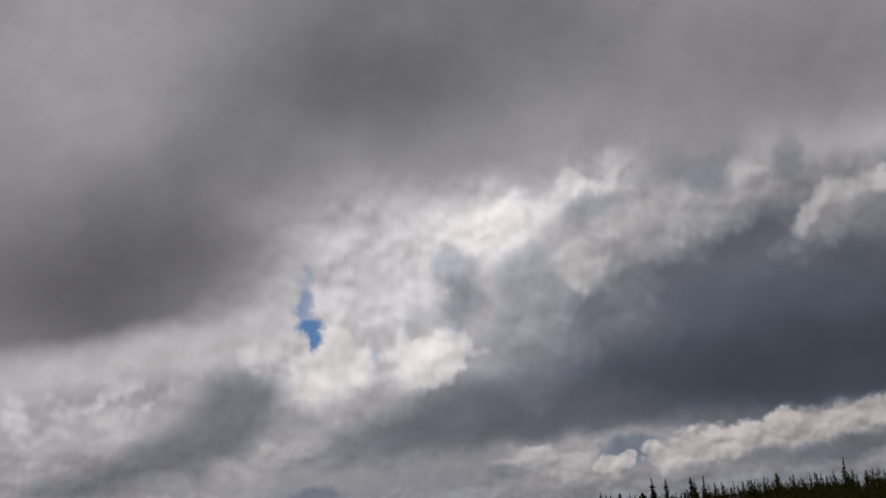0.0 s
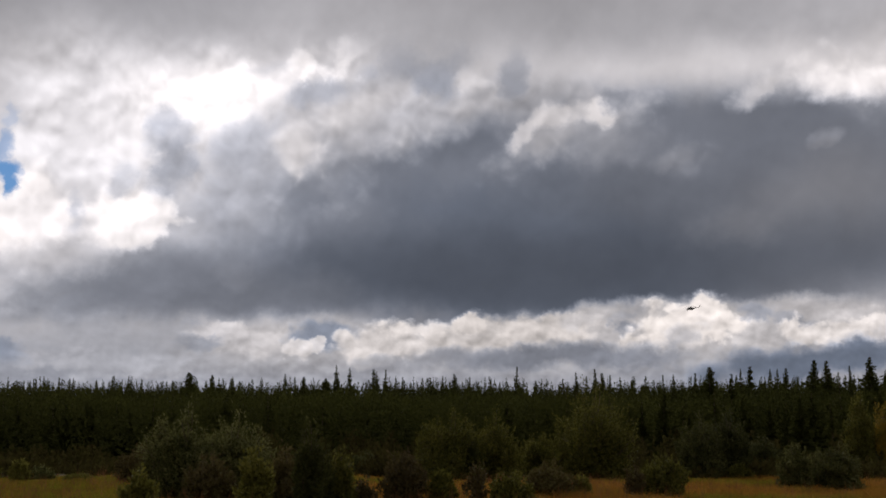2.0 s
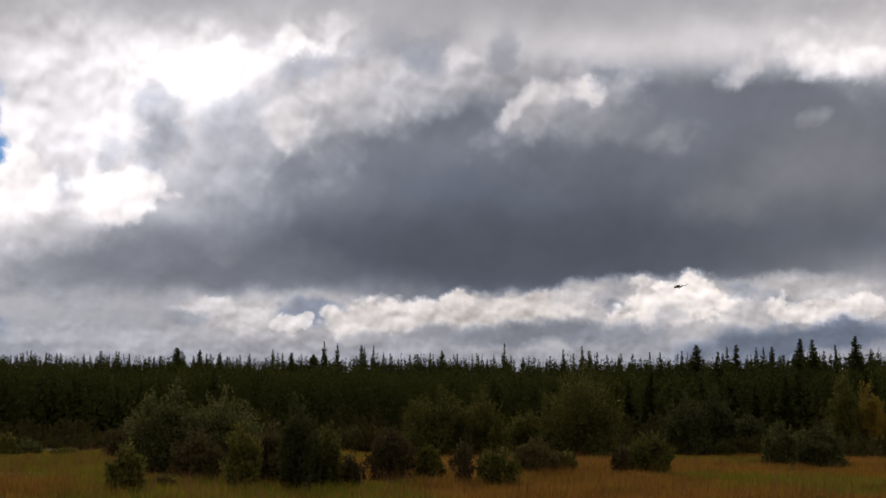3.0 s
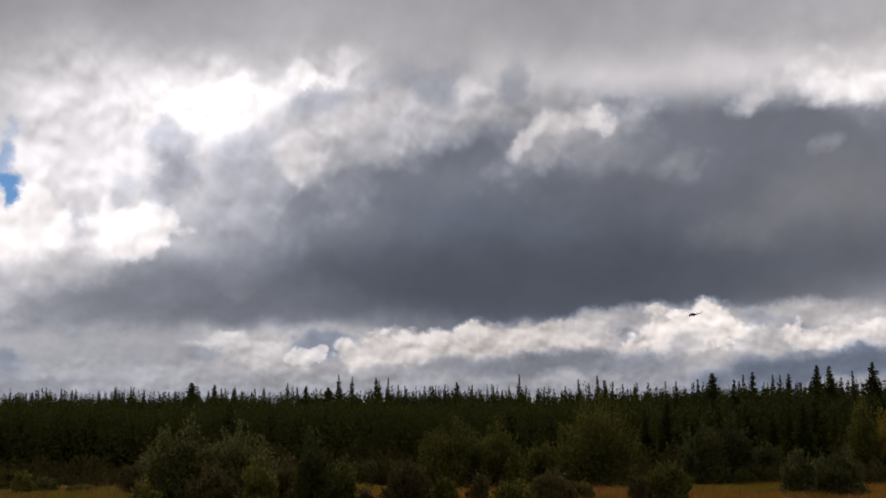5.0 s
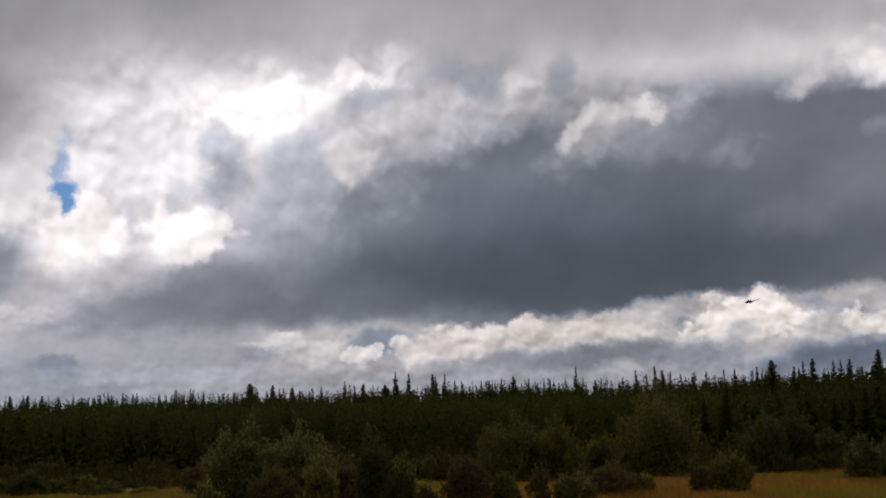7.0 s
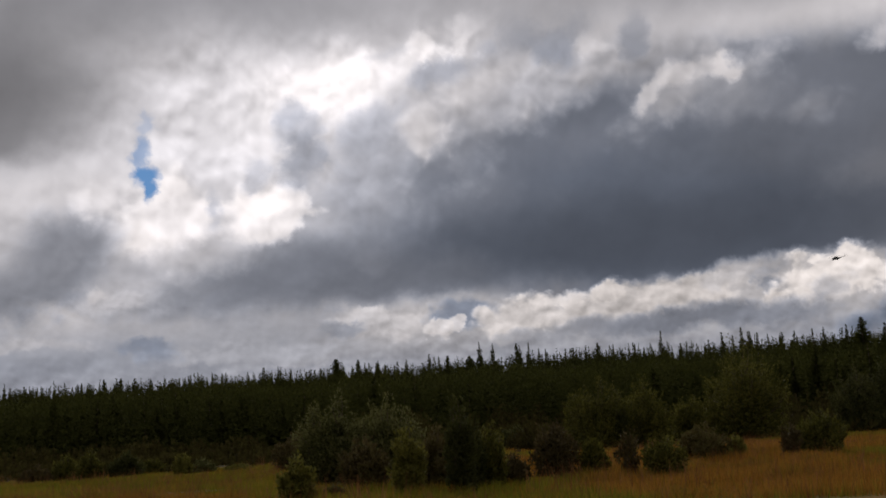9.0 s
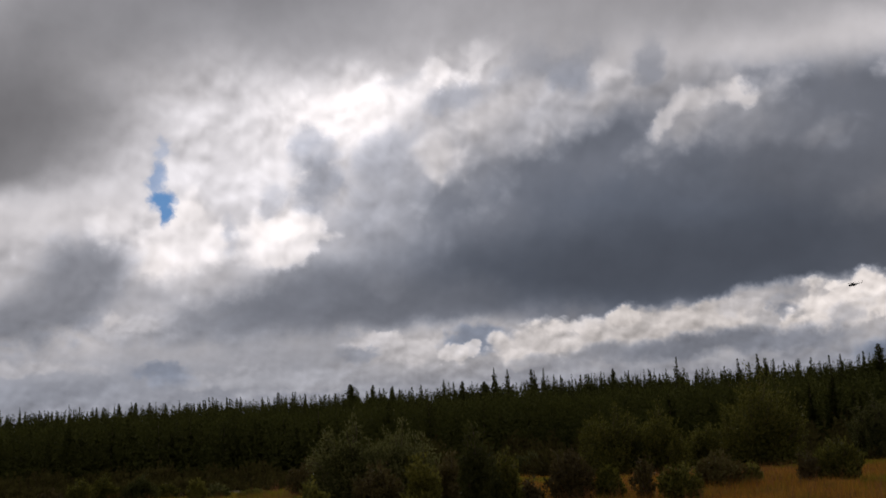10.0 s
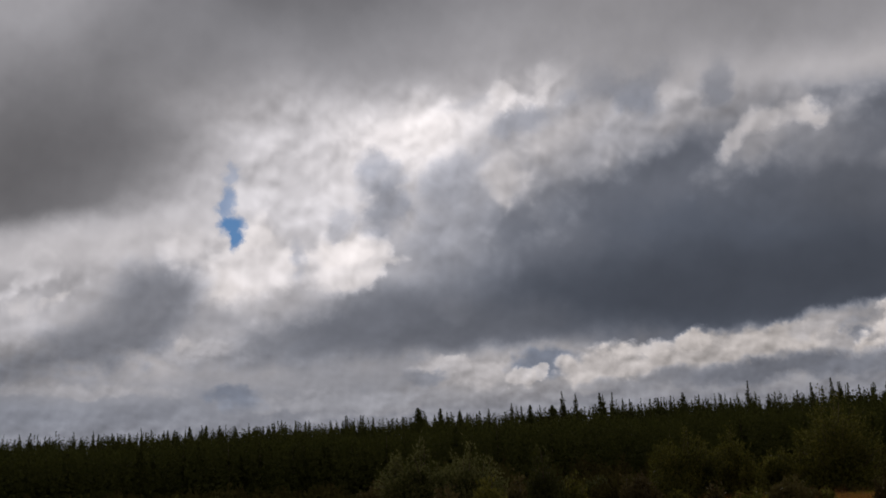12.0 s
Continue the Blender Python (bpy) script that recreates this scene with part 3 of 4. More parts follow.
def place(az, d):
    x, y = d * math.sin(radians(az)), d * math.cos(radians(az))
    return x, y, float(ground_z(x, y))


# ---- conifers ----
def conifer_meshes(seed, height, spread, sprays, lean=0.0, bare=0.1):
    """A trunk and a crown of drooping sprays, height metres tall."""
    rng = np.random.default_rng(seed)
    trunk, crown = Pile(), Pile()
    bend = rng.normal(0, 0.012, 2) * height
    levels = np.linspace(0, 1, 6)
    line = [(bend[0] * u * u, bend[1] * u * u, u * height) for u in levels]
    trunk.tube(line, [0.011 * height * (1 - 0.93 * u) + 0.006 for u in levels], 5)
    u = bare + (1 - bare) * np.sort(rng.uniform(0, 1, sprays) ** 0.9)
    u = np.clip(u, 0, 0.99)
    q = rng.uniform(0, 2 * math.pi, sprays)
    bumps = 1 + 0.22 * np.sin(u * 31 + rng.uniform(0, 6)) + 0.15 * np.sin(u * 53 + 2 * q)
    prof = spread * (0.012 + (1 - u) ** 0.85) * np.where(u < bare + 0.1, 0.85, 1.0) * bumps
    reach = prof * rng.uniform(0.35, 1.1, sprays)
    out = np.stack([np.cos(q), np.sin(q), rng.normal(0.10, 0.22, sprays) + 0.7 * (u - 0.45)], 1)
    base = np.stack([bend[0] * u * u, bend[1] * u * u, u * height], 1)
    for part_of in ((0.05, 0.55) if sprays < 160 else (0.0, 0.35, 0.7)):
        c = base + out * (reach * part_of)[:, None]
        ln = reach * 0.42 + 0.05 + 0.13 * (1 - u)
        along = unit(out + rng.normal(0, 0.35, (sprays, 3)) + np.array([0, 0, 0.45]))
        side = unit(np.cross(along, rng.normal(0, 1.0, (sprays, 3))))
        wd = (ln * rng.uniform(0.2, 0.4, sprays) * (1.5 if sprays < 160 else 1.0))[:, None]
        tip = c + along * ln[:, None]
        mid = c + along * ln[:, None] * 0.5 - np.array([0, 0, 0.05]) * ln[:, None]
        crown.quads(np.stack([c, mid + side * wd, tip, mid - side * wd], 1))
    return trunk, crown


KINDS = []
for i, (h, s, n) in enumerate([(8.0, 1.25, 700), (8.0, 0.95, 560), (8.0, 1.5, 860), (8.0, 0.95, 540), (8.0, 1.1, 640), (8.0, 1.1, 520), (8.0, 1.7, 960)]):
    tr, cr = conifer_meshes(100 + i, h, s, n)
    KINDS.append((tr.mesh("conifer_trunk", M_bark), cr.mesh("conifer_crown", M_needle)))


def conifer(kind, az, d, height, wide, turn, label):
    x, y, z = place(az, d)
    ob = new("conifer_tree")
    tagged(ob, label, "tree", "conifers of the wood")
    part("trunk", KINDS[kind][0], ob)
    part("crown", KINDS[kind][1], ob)
    ob.location, ob.rotation_euler, ob.scale = (x, y, z - 0.05), (0, 0, turn), (wide * height / 8, wide * height / 8, height / 8)


# tops that stand out of the wood: azimuth and elevation of the tip, and how wide the tree is
TALL_WEST = [
    (-26.4, 2.86, 0.8), (-26.1, 2.71, 0.8), (-24.9, 2.85, 0.8), (-23.9, 2.92, 0.8), (-23.6, 2.83, 0.8), (-22.9, 3.04, 1.1),
    (-22.2, 3.06, 1.1), (-21.5, 3.03, 1.2), (-20.9, 3.01, 0.8), (-20.2, 2.92, 0.8), (-19.8, 2.9, 0.8), (-19.1, 3.04, 0.8),
    (-18.7, 3.18, 0.8), (-18.1, 3.1, 0.8), (-27.0, 2.84, 0.8),
]
TALL_MID = [
    (-19.7, 2.84, 0.8), (-19.1, 2.98, 0.8), (-18.6, 3.09, 0.8), (-18.0, 3.07, 0.8), (-17.6, 3.08, 0.8), (-17.4, 3.12, 0.8),
    (-16.4, 3.08, 0.8), (-15.8, 3.25, 0.8), (-15.6, 3.26, 0.8), (-15.1, 3.27, 0.8), (-14.5, 3.1, 0.8), (-13.0, 3.08, 1.1),
    (-12.2, 3.5, 1.6), (-11.3, 3.4, 1.1), (-11.0, 3.25, 0.8), (-10.4, 3.24, 1.2), (-10.0, 3.15, 0.8), (-9.6, 3.09, 0.8),
    (-9.0, 3.29, 0.8), (-7.9, 3.5, 0.8), (-7.1, 3.37, 1.1),
]
TALL_MID_EAST = [
    (-7.1, 3.33, 0.8), (-6.1, 3.31, 1.3), (-5.5, 3.94, 0.8), (-4.9, 3.83, 0.8), (-3.8, 3.76, 1.1), (-3.6, 3.67, 0.8),
    (-3.3, 3.76, 0.8), (-2.8, 3.46, 0.8), (-2.4, 3.4, 0.8), (-1.6, 3.37, 0.8), (-1.1, 3.38, 0.8), (-0.6, 3.46, 0.8),
    (-0.0, 3.56, 1.1), (0.8, 3.44, 0.8), (1.8, 3.32, 0.8), (2.9, 3.92, 0.8), (3.9, 3.28, 0.8), (5.1, 3.35, 0.8),
    (5.8, 3.66, 0.8), (6.2, 3.48, 0.8), (6.7, 3.82, 0.8), (7.0, 3.61, 0.8),
]
TALL_EAST = [
    (7.0, 3.61, 0.8), (7.3, 3.54, 0.8), (9.8, 3.55, 0.8), (10.2, 3.55, 0.8), (11.2, 3.61, 0.8), (11.9, 3.89, 1.6),
    (12.8, 3.57, 1.2), (13.3, 3.79, 0.8), (13.7, 3.88, 1.2), (14.5, 3.78, 0.8), (14.8, 3.76, 0.8), (15.2, 3.78, 1.1),
    (16.4, 4.15, 1.2), (17.1, 4.1, 1.1), (17.6, 3.58, 0.8), (18.1, 3.87, 0.8), (18.9, 4.22, 1.3), (19.5, 3.5, 0.8),
]
rng = np.random.default_rng(5)
for stand, near in ((TALL_WEST, 150), (TALL_MID, 150), (TALL_MID_EAST, 150), (TALL_EAST, 118)):
    for az, el, wide in stand:
        d = near + rng.uniform(0, 30)
        x, y, z = place(az, d)
        h = 1.7 + d * math.tan(radians(el)) - z
        kind = int(rng.choice([1, 3, 5] if wide < 1 else [0, 2, 6] if wide > 1.2 else [0, 1, 4]))
        say = "slender dark conifer with a thin top above the wood" if wide < 1 else "broad dense dark green conifer at the wood's edge" if wide > 1.2 else "dark green conifer rising above the wood"
        conifer(kind, az, d, h, wide * 1.3, rng.uniform(0, 6.28), say)


def skyline(az):
    """Elevation of the closed top of the wood."""
    return float(np.interp(az, [-60, -36, -27, -21, -12, -5, 0, 5, 10, 14, 20, 40], [2.4, 2.55, 2.65, 2.75, 2.9, 3.0, 3.03, 3.03, 3.1, 3.2, 3.3, 3.35]))


# the wood's front edge, tree by tree
for i in range(110):
    az = -37 + 59 * (i + rng.uniform(0, 1)) / 110
    d = (rng.uniform(112, 128) if az < 8 else rng.uniform(100, 116))
    x, y, z = place(az, d)
    top = skyline(az) * rng.uniform(0.55, 0.9)
    conifer(int(rng.integers(0, 5)), az, d, max(2.5, 1.7 + d * math.tan(radians(top)) - z), rng.uniform(1.3, 1.9), rng.uniform(0, 6.28), "young dark green conifer at the wood's edge")


def build_wood():
    rng = np.random.default_rng(11)
    pile = Pile()
    bodies, tops = [], []
    for i in range(5):
        tr, cr = conifer_meshes(300 + i, 8.0, (1.2, 1.0, 1.4, 0.9, 1.1)[i], 92)
        bodies.append(np.array(cr.v).reshape(-1, 4, 3))
        tr, cr = conifer_meshes(330 + i, 8.0, (1.3, 1.1, 1.5, 1.0, 1.2)[i], 120, bare=0.3)
        tops.append(np.array(cr.v).reshape(-1, 4, 3))
    rows = []
    for d, n in ((116, 330), (123, 350), (130, 370), (138, 390), (147, 420), (157, 420), (168, 420), (181, 420), (196, 420), (206, 300)):
        for k in range(n):
            az = -48 + 80 * (k + rng.uniform(0, 1)) / n
            rows.append((az, d + rng.uniform(-5, 5)))
    for az, d in rows:
        x, y, z = place(az, d)
        top = skyline(az) * rng.uniform(0.90, 1.07) * (0.62 if d < 120 else 0.8 if d < 134 else 0.92 if d < 143 else 0.7 if d > 201 else 1.0)
        h = max(3.0, 1.7 + d * math.tan(radians(top)) - z)
        q = rng.uniform(0, 2 * math.pi)
        s = h / 8
        w = s * rng.uniform(1.0, 1.6) * (1.5 if d < 136 else 1.0)
        b = (bodies if d < 136 or d > 201 else tops)[int(rng.integers(0, 5))]
        c, sn = math.cos(q) * w, math.sin(q) * w
        pts = np.stack([b[..., 0] * c - b[..., 1] * sn + x, b[..., 0] * sn + b[..., 1] * c + y, b[..., 2] * s + z], -1)
        pile.quads(pts)
    # thin spires over the closed top
    spires = [np.array(conifer_meshes(360 + i, 8.0, (0.8, 0.65, 0.95, 0.75)[i], 130, bare=0.55)[1].v).reshape(-1, 4, 3) for i in range(4)]
    for k in range(480):
        az, d = -48 + 80 * rng.uniform(0, 1), rng.uniform(142, 176)
        x, y, z = place(az, d)
        h = 1.7 + d * math.tan(radians(skyline(az) + 0.42 * rng.uniform(0, 1) ** 1.7)) - z
        q, s, b = rng.uniform(0, 2 * math.pi), h / 8, spires[k % 4]
        w = s * rng.uniform(0.8, 1.9)
        c, sn = math.cos(q) * w, math.sin(q) * w
        pile.quads(np.stack([b[..., 0] * c - b[..., 1] * sn + x, b[..., 0] * sn + b[..., 1] * c + y, b[..., 2] * s + z], -1))
    # young growth between the stems
    n = 130000
    az, d, up = rng.uniform(-48, 32, n), rng.uniform(108, 134, n), rng.uniform(0, 1, n) ** 0.8
    x, y = d * np.sin(np.radians(az)), d * np.cos(np.radians(az))
    z = ground_z(x, y)
    roof = np.array([skyline(a) for a in az]) * (0.80 + 0.006 * (d - 108)) * (0.93 + 0.07 * np.sin(az * 9 + 3 * np.sin(az * 4)))
    c = np.stack([x, y, z + up * (1.7 + d * np.tan(np.radians(roof)) - z)], 1)
    pile.quads(leaves(rng, c, rng.normal(0, 0.7, (n, 3)) + np.array([0, 0, 0.8]), 0.42, 0.06))
    tagged(new("conifer_wood", pile.mesh("conifer_wood", M_needle)), "dense dark green taiga wood with ragged spiky tops", "forest", kind="stuff")


build_wood()


# ---- shrubs ----
def shrub(name, az, d, height, half, leaf, count, seed, label, category="bush", length=0.11, width=0.022, upright=0.5, density=1.0, base_gap=0.06):
    """Many stems fanning from one root, with leafy twigs: half is half its width."""
    rng = np.random.default_rng(seed)
    x, y, z = place(az, d)
    ob = new(name)
    ob.location = (x, y, z)
    tagged(ob, label, category, "shrubs of the meadow")
    foliage = Pile()
    n = max(10, int(18 * (half / 1.2) ** 0.6))
    lobes = rng.uniform(0.78, 1.08, 9)
    cs, ds = [], []
    for i in range(n):
        q = 2 * math.pi * (i + rng.uniform(-0.4, 0.4)) / n * 1.618 * 3
        r = math.sqrt((i + 0.6) / n)
        lob = lobes[int((q % 6.283) / 6.283 * 9) % 9]
        tx, ty = half * r * math.cos(q) * 0.8, half * r * math.sin(q) * 0.8
        tz = height * lob * math.sqrt(max(0.2, 1 - (0.85 * r) ** 2)) * rng.uniform(0.84, 1.0)
        if i % 3 == 2:
            tx, ty = half * 0.85 * math.cos(q), half * 0.85 * math.sin(q)
            tz = height * rng.uniform(0.25, 0.6)
        if i < 2:
            tz = height * (1.0, 0.96, 0.92)[i] * 0.97
        us = np.linspace(0, 1, 5)
        root = np.array([rng.normal(0, 0.08 * half), rng.normal(0, 0.08 * half), -0.05])
        wob = rng.normal(0, 0.05 * height, (5, 3)) * us[:, None] * (1 - us)[:, None] * 2
        line = root[None] * (1 - us)[:, None] + np.stack([tx * us ** (1 + upright * 0.6), ty * us ** (1 + upright * 0.6), tz * us ** 0.9], 1) + wob
        stem = Pile()
        stem.tube(line.tolist(), [0.016 * height ** 0.6 * (1 - 0.8 * u) + 0.003 for u in us], 4)
        twigs = max(6, int(11 * density))
        for k in range(twigs):
            u = rng.uniform(base_gap, 1.0) if k else 1.0
            j = min(3, int(u * 4))
            p = line[j] + (line[j + 1] - line[j]) * (u * 4 - j)
            out = unit(np.array([tx, ty, 0]) * 0.6 + rng.normal(0, 0.55, 3) * np.array([half, half, 0.3 * height]) + np.array([0, 0, 0.35 * height * (0.5 + upright)]))
            ln = rng.uniform(0.16, 0.34) * (0.55 * half + 0.28 * height) * (1.1 - 0.45 * u)
            if k == 0:
                out = unit(np.array([0.25 * tx, 0.25 * ty, height]) + rng.normal(0, 0.08 * height, 3))
                ln = height * rng.uniform(0.08, 0.2)
            tip = p + out * ln
            tip[2] = max(tip[2], 0.05)
            stem.tube([p.tolist(), ((p + tip) / 2 + rng.normal(0, 0.03, 3)).tolist(), tip.tolist()], [0.007, 0.005, 0.002], 3)
            m = max(3, int(0.4 * count / (n * twigs)))
            v = rng.uniform(0.1, 1.05, (m, 1))
            cs.append(p + (tip - p) * v + rng.normal(0, 0.05 + 0.10 * ln, (m, 3)))
            ds.append(out + rng.normal(0, 0.6, (m, 3)) + np.array([0, 0, 0.25]))
        part("stem", stem.mesh("stem", M_stem), ob)
    # rounded clumps of leaves over the outside of the crown, a sparser filling within, and leafy shoots on top
    k = int(16 + 10 * half + 5 * height)
    up = rng.uniform(0.02, 1.0, k)
    q = rng.uniform(0, 2 * math.pi, k)
    ring = np.sqrt(1 - up ** 3)
    reach = rng.uniform(0.62, 0.86, k) * lobes[(q / 6.2832 * 9).astype(int) % 9]
    mid = np.stack([half * ring * np.cos(q) * reach, half * ring * np.sin(q) * reach, height * (0.12 + 0.88 * up) * reach], 1)
    size = np.array([half, half, 0.5 * height]) * rng.uniform(0.2, 0.36, (k, 1))
    m = max(8, int(0.55 * count / k))
    ball = unit(rng.normal(size=(k, m, 3))) * rng.uniform(0.25, 1.0, (k, m, 1)) ** 0.4
    cs.append((mid[:, None] + ball * size[:, None]).reshape(-1, 3))
    ds.append((ball + rng.normal(0, 0.5, (k, m, 3)) + np.array([0, 0, 0.5])).reshape(-1, 3))
    k = int(14 + 12 * half + 6 * height) if upright > 0 else 0
    q, r = rng.uniform(0, 2 * math.pi, k), np.sqrt(rng.uniform(0, 1, k))
    foot = np.stack([half * r * np.cos(q) * 0.9, half * r * np.sin(q) * 0.9, height * 0.84 * np.sqrt(1 - 0.8 * r ** 3) * rng.uniform(0.55, 1.0, k)], 1)
    rise = unit(np.stack([np.cos(q) * r * 0.45, np.sin(q) * r * 0.45, np.ones(k)], 1) + rng.normal(0, 0.15, (k, 3))) * (rng.uniform(0.12, 0.24, k) * height)[:, None]
    v = rng.uniform(0, 1, (k, 26, 1))
    cs.append((foot[:, None] + rise[:, None] * v + rng.normal(0, 0.025 + 0.012 * height, (k, 26, 3)) * (1.1 - v)).reshape(-1, 3))
    ds.append((unit(rise)[:, None] + rng.normal(0, 0.45, (k, 26, 3))).reshape(-1, 3))
    inside = unit(rng.normal(size=(count // 4, 3))) * rng.uniform(0, 1, (count // 4, 1)) ** 0.5 * 0.72
    inside[:, 2] = np.abs(inside[:, 2])
    fill = inside * np.array([half, half, height])
    c, dd = np.concatenate(cs), np.concatenate(ds)
    keep = c[:, 2] > 0.03
    foliage.quads(leaves(rng, c[keep], dd[keep], length, width))
    foliage.quads(leaves(rng, fill, inside + rng.normal(0, 0.6, inside.shape), length * 1.5, width * 2.2))
    part("foliage", foliage.mesh("foliage", leaf), ob)
    return ob


WILLOW, GREEN, BROWN, YELLOW, BARE, DARK = 0, 1, 2, 3, 4, 5
LOOK = {
    WILLOW: (M_willow, "bushy grey-green willow shrub in the dry meadow"),
    GREEN: (M_green, "leafy dark green shrub on the dry meadow"),
    BROWN: (M_brown_leaf, "thin brownish shrub with bare lower stems"),
    BARE: (M_brown_leaf, "thin almost leafless shrub with dark bare stems"),
    DARK: (M_dark_leaf, "bushy dark blue-green willow shrub at the meadow's edge"),
    YELLOW: (M_yellow, "small birch with yellow autumn leaves"),
}
# azimuth, distance, height, half width, look
SHRUBS_WEST = [
    (-25.9, 61.8, 0.85, 0.72, BROWN), (-24.6, 63.1, 1.26, 0.59, GREEN), (-23.6, 65.4, 1.4, 0.67, GREEN), (-22.0, 65.3, 1.29, 0.85, WILLOW), (-20.8, 67.6, 0.83, 0.63, GREEN),
    (-19.5, 60.9, 1.02, 0.40, GREEN), (-18.7, 64.9, 0.70, 0.85, WILLOW), (-17.0, 60.9, 0.40, 0.63, GREEN), (-14.4, 29.0, 1.04, 0.38, GREEN), (-14.4, 59.4, 1.54, 1.00, BROWN),
    (-12.4, 40.7, 2.80, 1.26, WILLOW), (-10.2, 40.1, 2.60, 1.27, WILLOW), (-12.7, 32.5, 0.21, 0.20, BROWN), (-11.2, 36.2, 1.38, 0.68, BROWN),
]
SHRUBS_MID = [
    (-9.2, 32.0, 1.63, 0.39, GREEN), (-7.9, 34.4, 1.56, 0.45, BROWN), (-6.7, 31.5, 2.19, 0.34, WILLOW), (-6.1, 32.7, 1.56, 0.21, WILLOW), (-5.3, 33.2, 1.53, 0.39, GREEN),
    (-4.3, 33.9, 0.78, 0.38, BROWN), (-4.1, 77.3, 1.40, 1.23, DARK), (-2.3, 36.7, 1.53, 0.62, BROWN), (-0.6, 36.6, 1.00, 0.38, GREEN), (-0.2, 64.5, 3.57, 1.75, GREEN),
    (1.8, 66.2, 3.46, 1.55, GREEN), (0.8, 63.6, 2.50, 0.27, WILLOW), (1.1, 35.8, 1.25, 0.26, BARE), (2.7, 35.1, 1.06, 0.56, GREEN), (4.5, 42.1, 1.10, 0.75, BROWN),
]
SHRUBS_EAST = [
    (5.9, 43.5, 0.66, 0.28, GREEN), (4.1, 70.1, 2.49, 1.37, GREEN), (6.6, 71.6, 5.16, 2.21, GREEN), (8.3, 41.2, 1.05, 0.30, BARE), (9.6, 43.7, 1.40, 0.86, GREEN),
    (11.3, 71.1, 3.35, 1.33, DARK), (12.6, 72.7, 3.73, 1.15, DARK), (13.1, 69.1, 0.86, 0.55, GREEN), (14.1, 78.5, 2.50, 1.21, DARK), (15.5, 55.6, 1.95, 0.68, WILLOW),
    (17.2, 56.9, 1.80, 1.17, DARK), (18.3, 83.2, 5.07, 0.78, GREEN), (19.3, 84.0, 4.35, 0.86, YELLOW), (19.8, 84.7, 2.81, 0.55, YELLOW), (18.9, 84.0, 2.46, 1.02, DARK),
]
for i, (az, d, h, half, kind) in enumerate(SHRUBS_WEST + SHRUBS_MID + SHRUBS_EAST):
    mat, say = LOOK[kind]
    if h < 1.6:
        say = say.replace("bushy", "low").replace("leafy", "low").replace("thin", "low thin")
    half *= 1.15
    vol = h * half
    cnt = int(min(15000, 1200 + 3600 * vol))
    if kind == BARE:
        cnt = 240
    grow = 1.0 + max(0.0, (d - 45) / 90)
    shrub("willow_shrub" if kind in (WILLOW, DARK) else "birch_tree" if kind == YELLOW else "shrub", az, d, h, half, mat, cnt, 700 + i, say,
          "tree" if kind == YELLOW else "bush", 0.12 * grow, 0.028 * grow, upright=0.8 if h > 2.2 * half else 0.4, density=0.8 if kind == BROWN else 1.0)


def build_undergrowth():
    """Knee- to head-high scrub between the meadow and the wood."""
    rng = np.random.default_rng(77)
    pile = Pile()
    for k in range(420):
        az = rng.uniform(-38, 23)
        d = rng.uniform(70, 114)
        x, y, z = place(az, d)
        h = rng.uniform(0.5, 1.3) * (1.0 + 1.1 * (d > 88)) * (0.7 if az < -12 else 1.15)
        half = rng.uniform(0.7, 1.6)
        m = int(120 + 90 * half * h)
        c = unit(rng.normal(size=(m, 3))) * rng.uniform(0.45, 1.0, (m, 1)) ** 0.5
        c[:, 2] = np.abs(c[:, 2])
        lob = 1 + 0.25 * np.sin(c[:, :1] * 5 + k) * np.sin(c[:, 1:2] * 6 + 2 * k)
        p = c * lob * np.array([half, half, h]) + np.array([x, y, z])
        pile.quads(leaves(rng, p, c + rng.normal(0, 0.5, (m, 3)) + np.array([0, 0, 0.5]), 0.32, 0.085))
    tagged(new("undergrowth", pile.mesh("undergrowth", M_scrub)), "low dark brown-green scrub before the wood", "scrub", kind="stuff")


build_undergrowth()


# ---- grass ----
def build_grass(name, count, colour, az_range, d_range, tall, seed, label, keep):
    rng = np.random.default_rng(seed)
    az = np.radians(rng.uniform(*az_range, count))
    d = np.sqrt(rng.uniform(d_range[0] ** 2, d_range[1] ** 2, count))
    x, y = d * np.sin(az), d * np.cos(az)
    ok = keep(x, y, d, rng) & (np.hypot((x + 13.9) / 1.3, (y - 39.4) / 3.0) > 1)
    x, y, d = x[ok], y[ok], d[ok]
    blades = 5
    k = len(x)
    pts = []
    for b in range(blades):
        bx, by = x + rng.normal(0, 0.13, k), y + rng.normal(0, 0.13, k)
        bz = ground_z(bx, by) - 0.02
        h = tall * rng.uniform(0.4, 1.1, k) * (0.7 + 0.5 * np.sin(x * 0.55 + 2 * np.sin(y * 0.3)) ** 2)
        q = rng.uniform(0, 2 * math.pi, k)
        w = 0.006 + 0.00012 * d
        lx, ly = rng.normal(0, 0.22, k) * h, rng.normal(0, 0.22, k) * h
        pts.append(np.stack([
            np.stack([bx - w * np.cos(q), by - w * np.sin(q), bz], 1),
            np.stack([bx + w * np.cos(q), by + w * np.sin(q), bz], 1),
            np.stack([bx + lx, by + ly, bz + h], 1)], 1))
    pile = Pile()
    pile.tris(np.concatenate(pts))
    tagged(new(name, pile.mesh(name, colour)), label, "grass", kind="stuff")


def patches(x, y):
    return np.sin(x * 0.33 + 1.3 * np.sin(y * 0.21)) + np.sin(y * 0.27 + 0.9 * np.sin(x * 0.4 + 2)) * 0.8


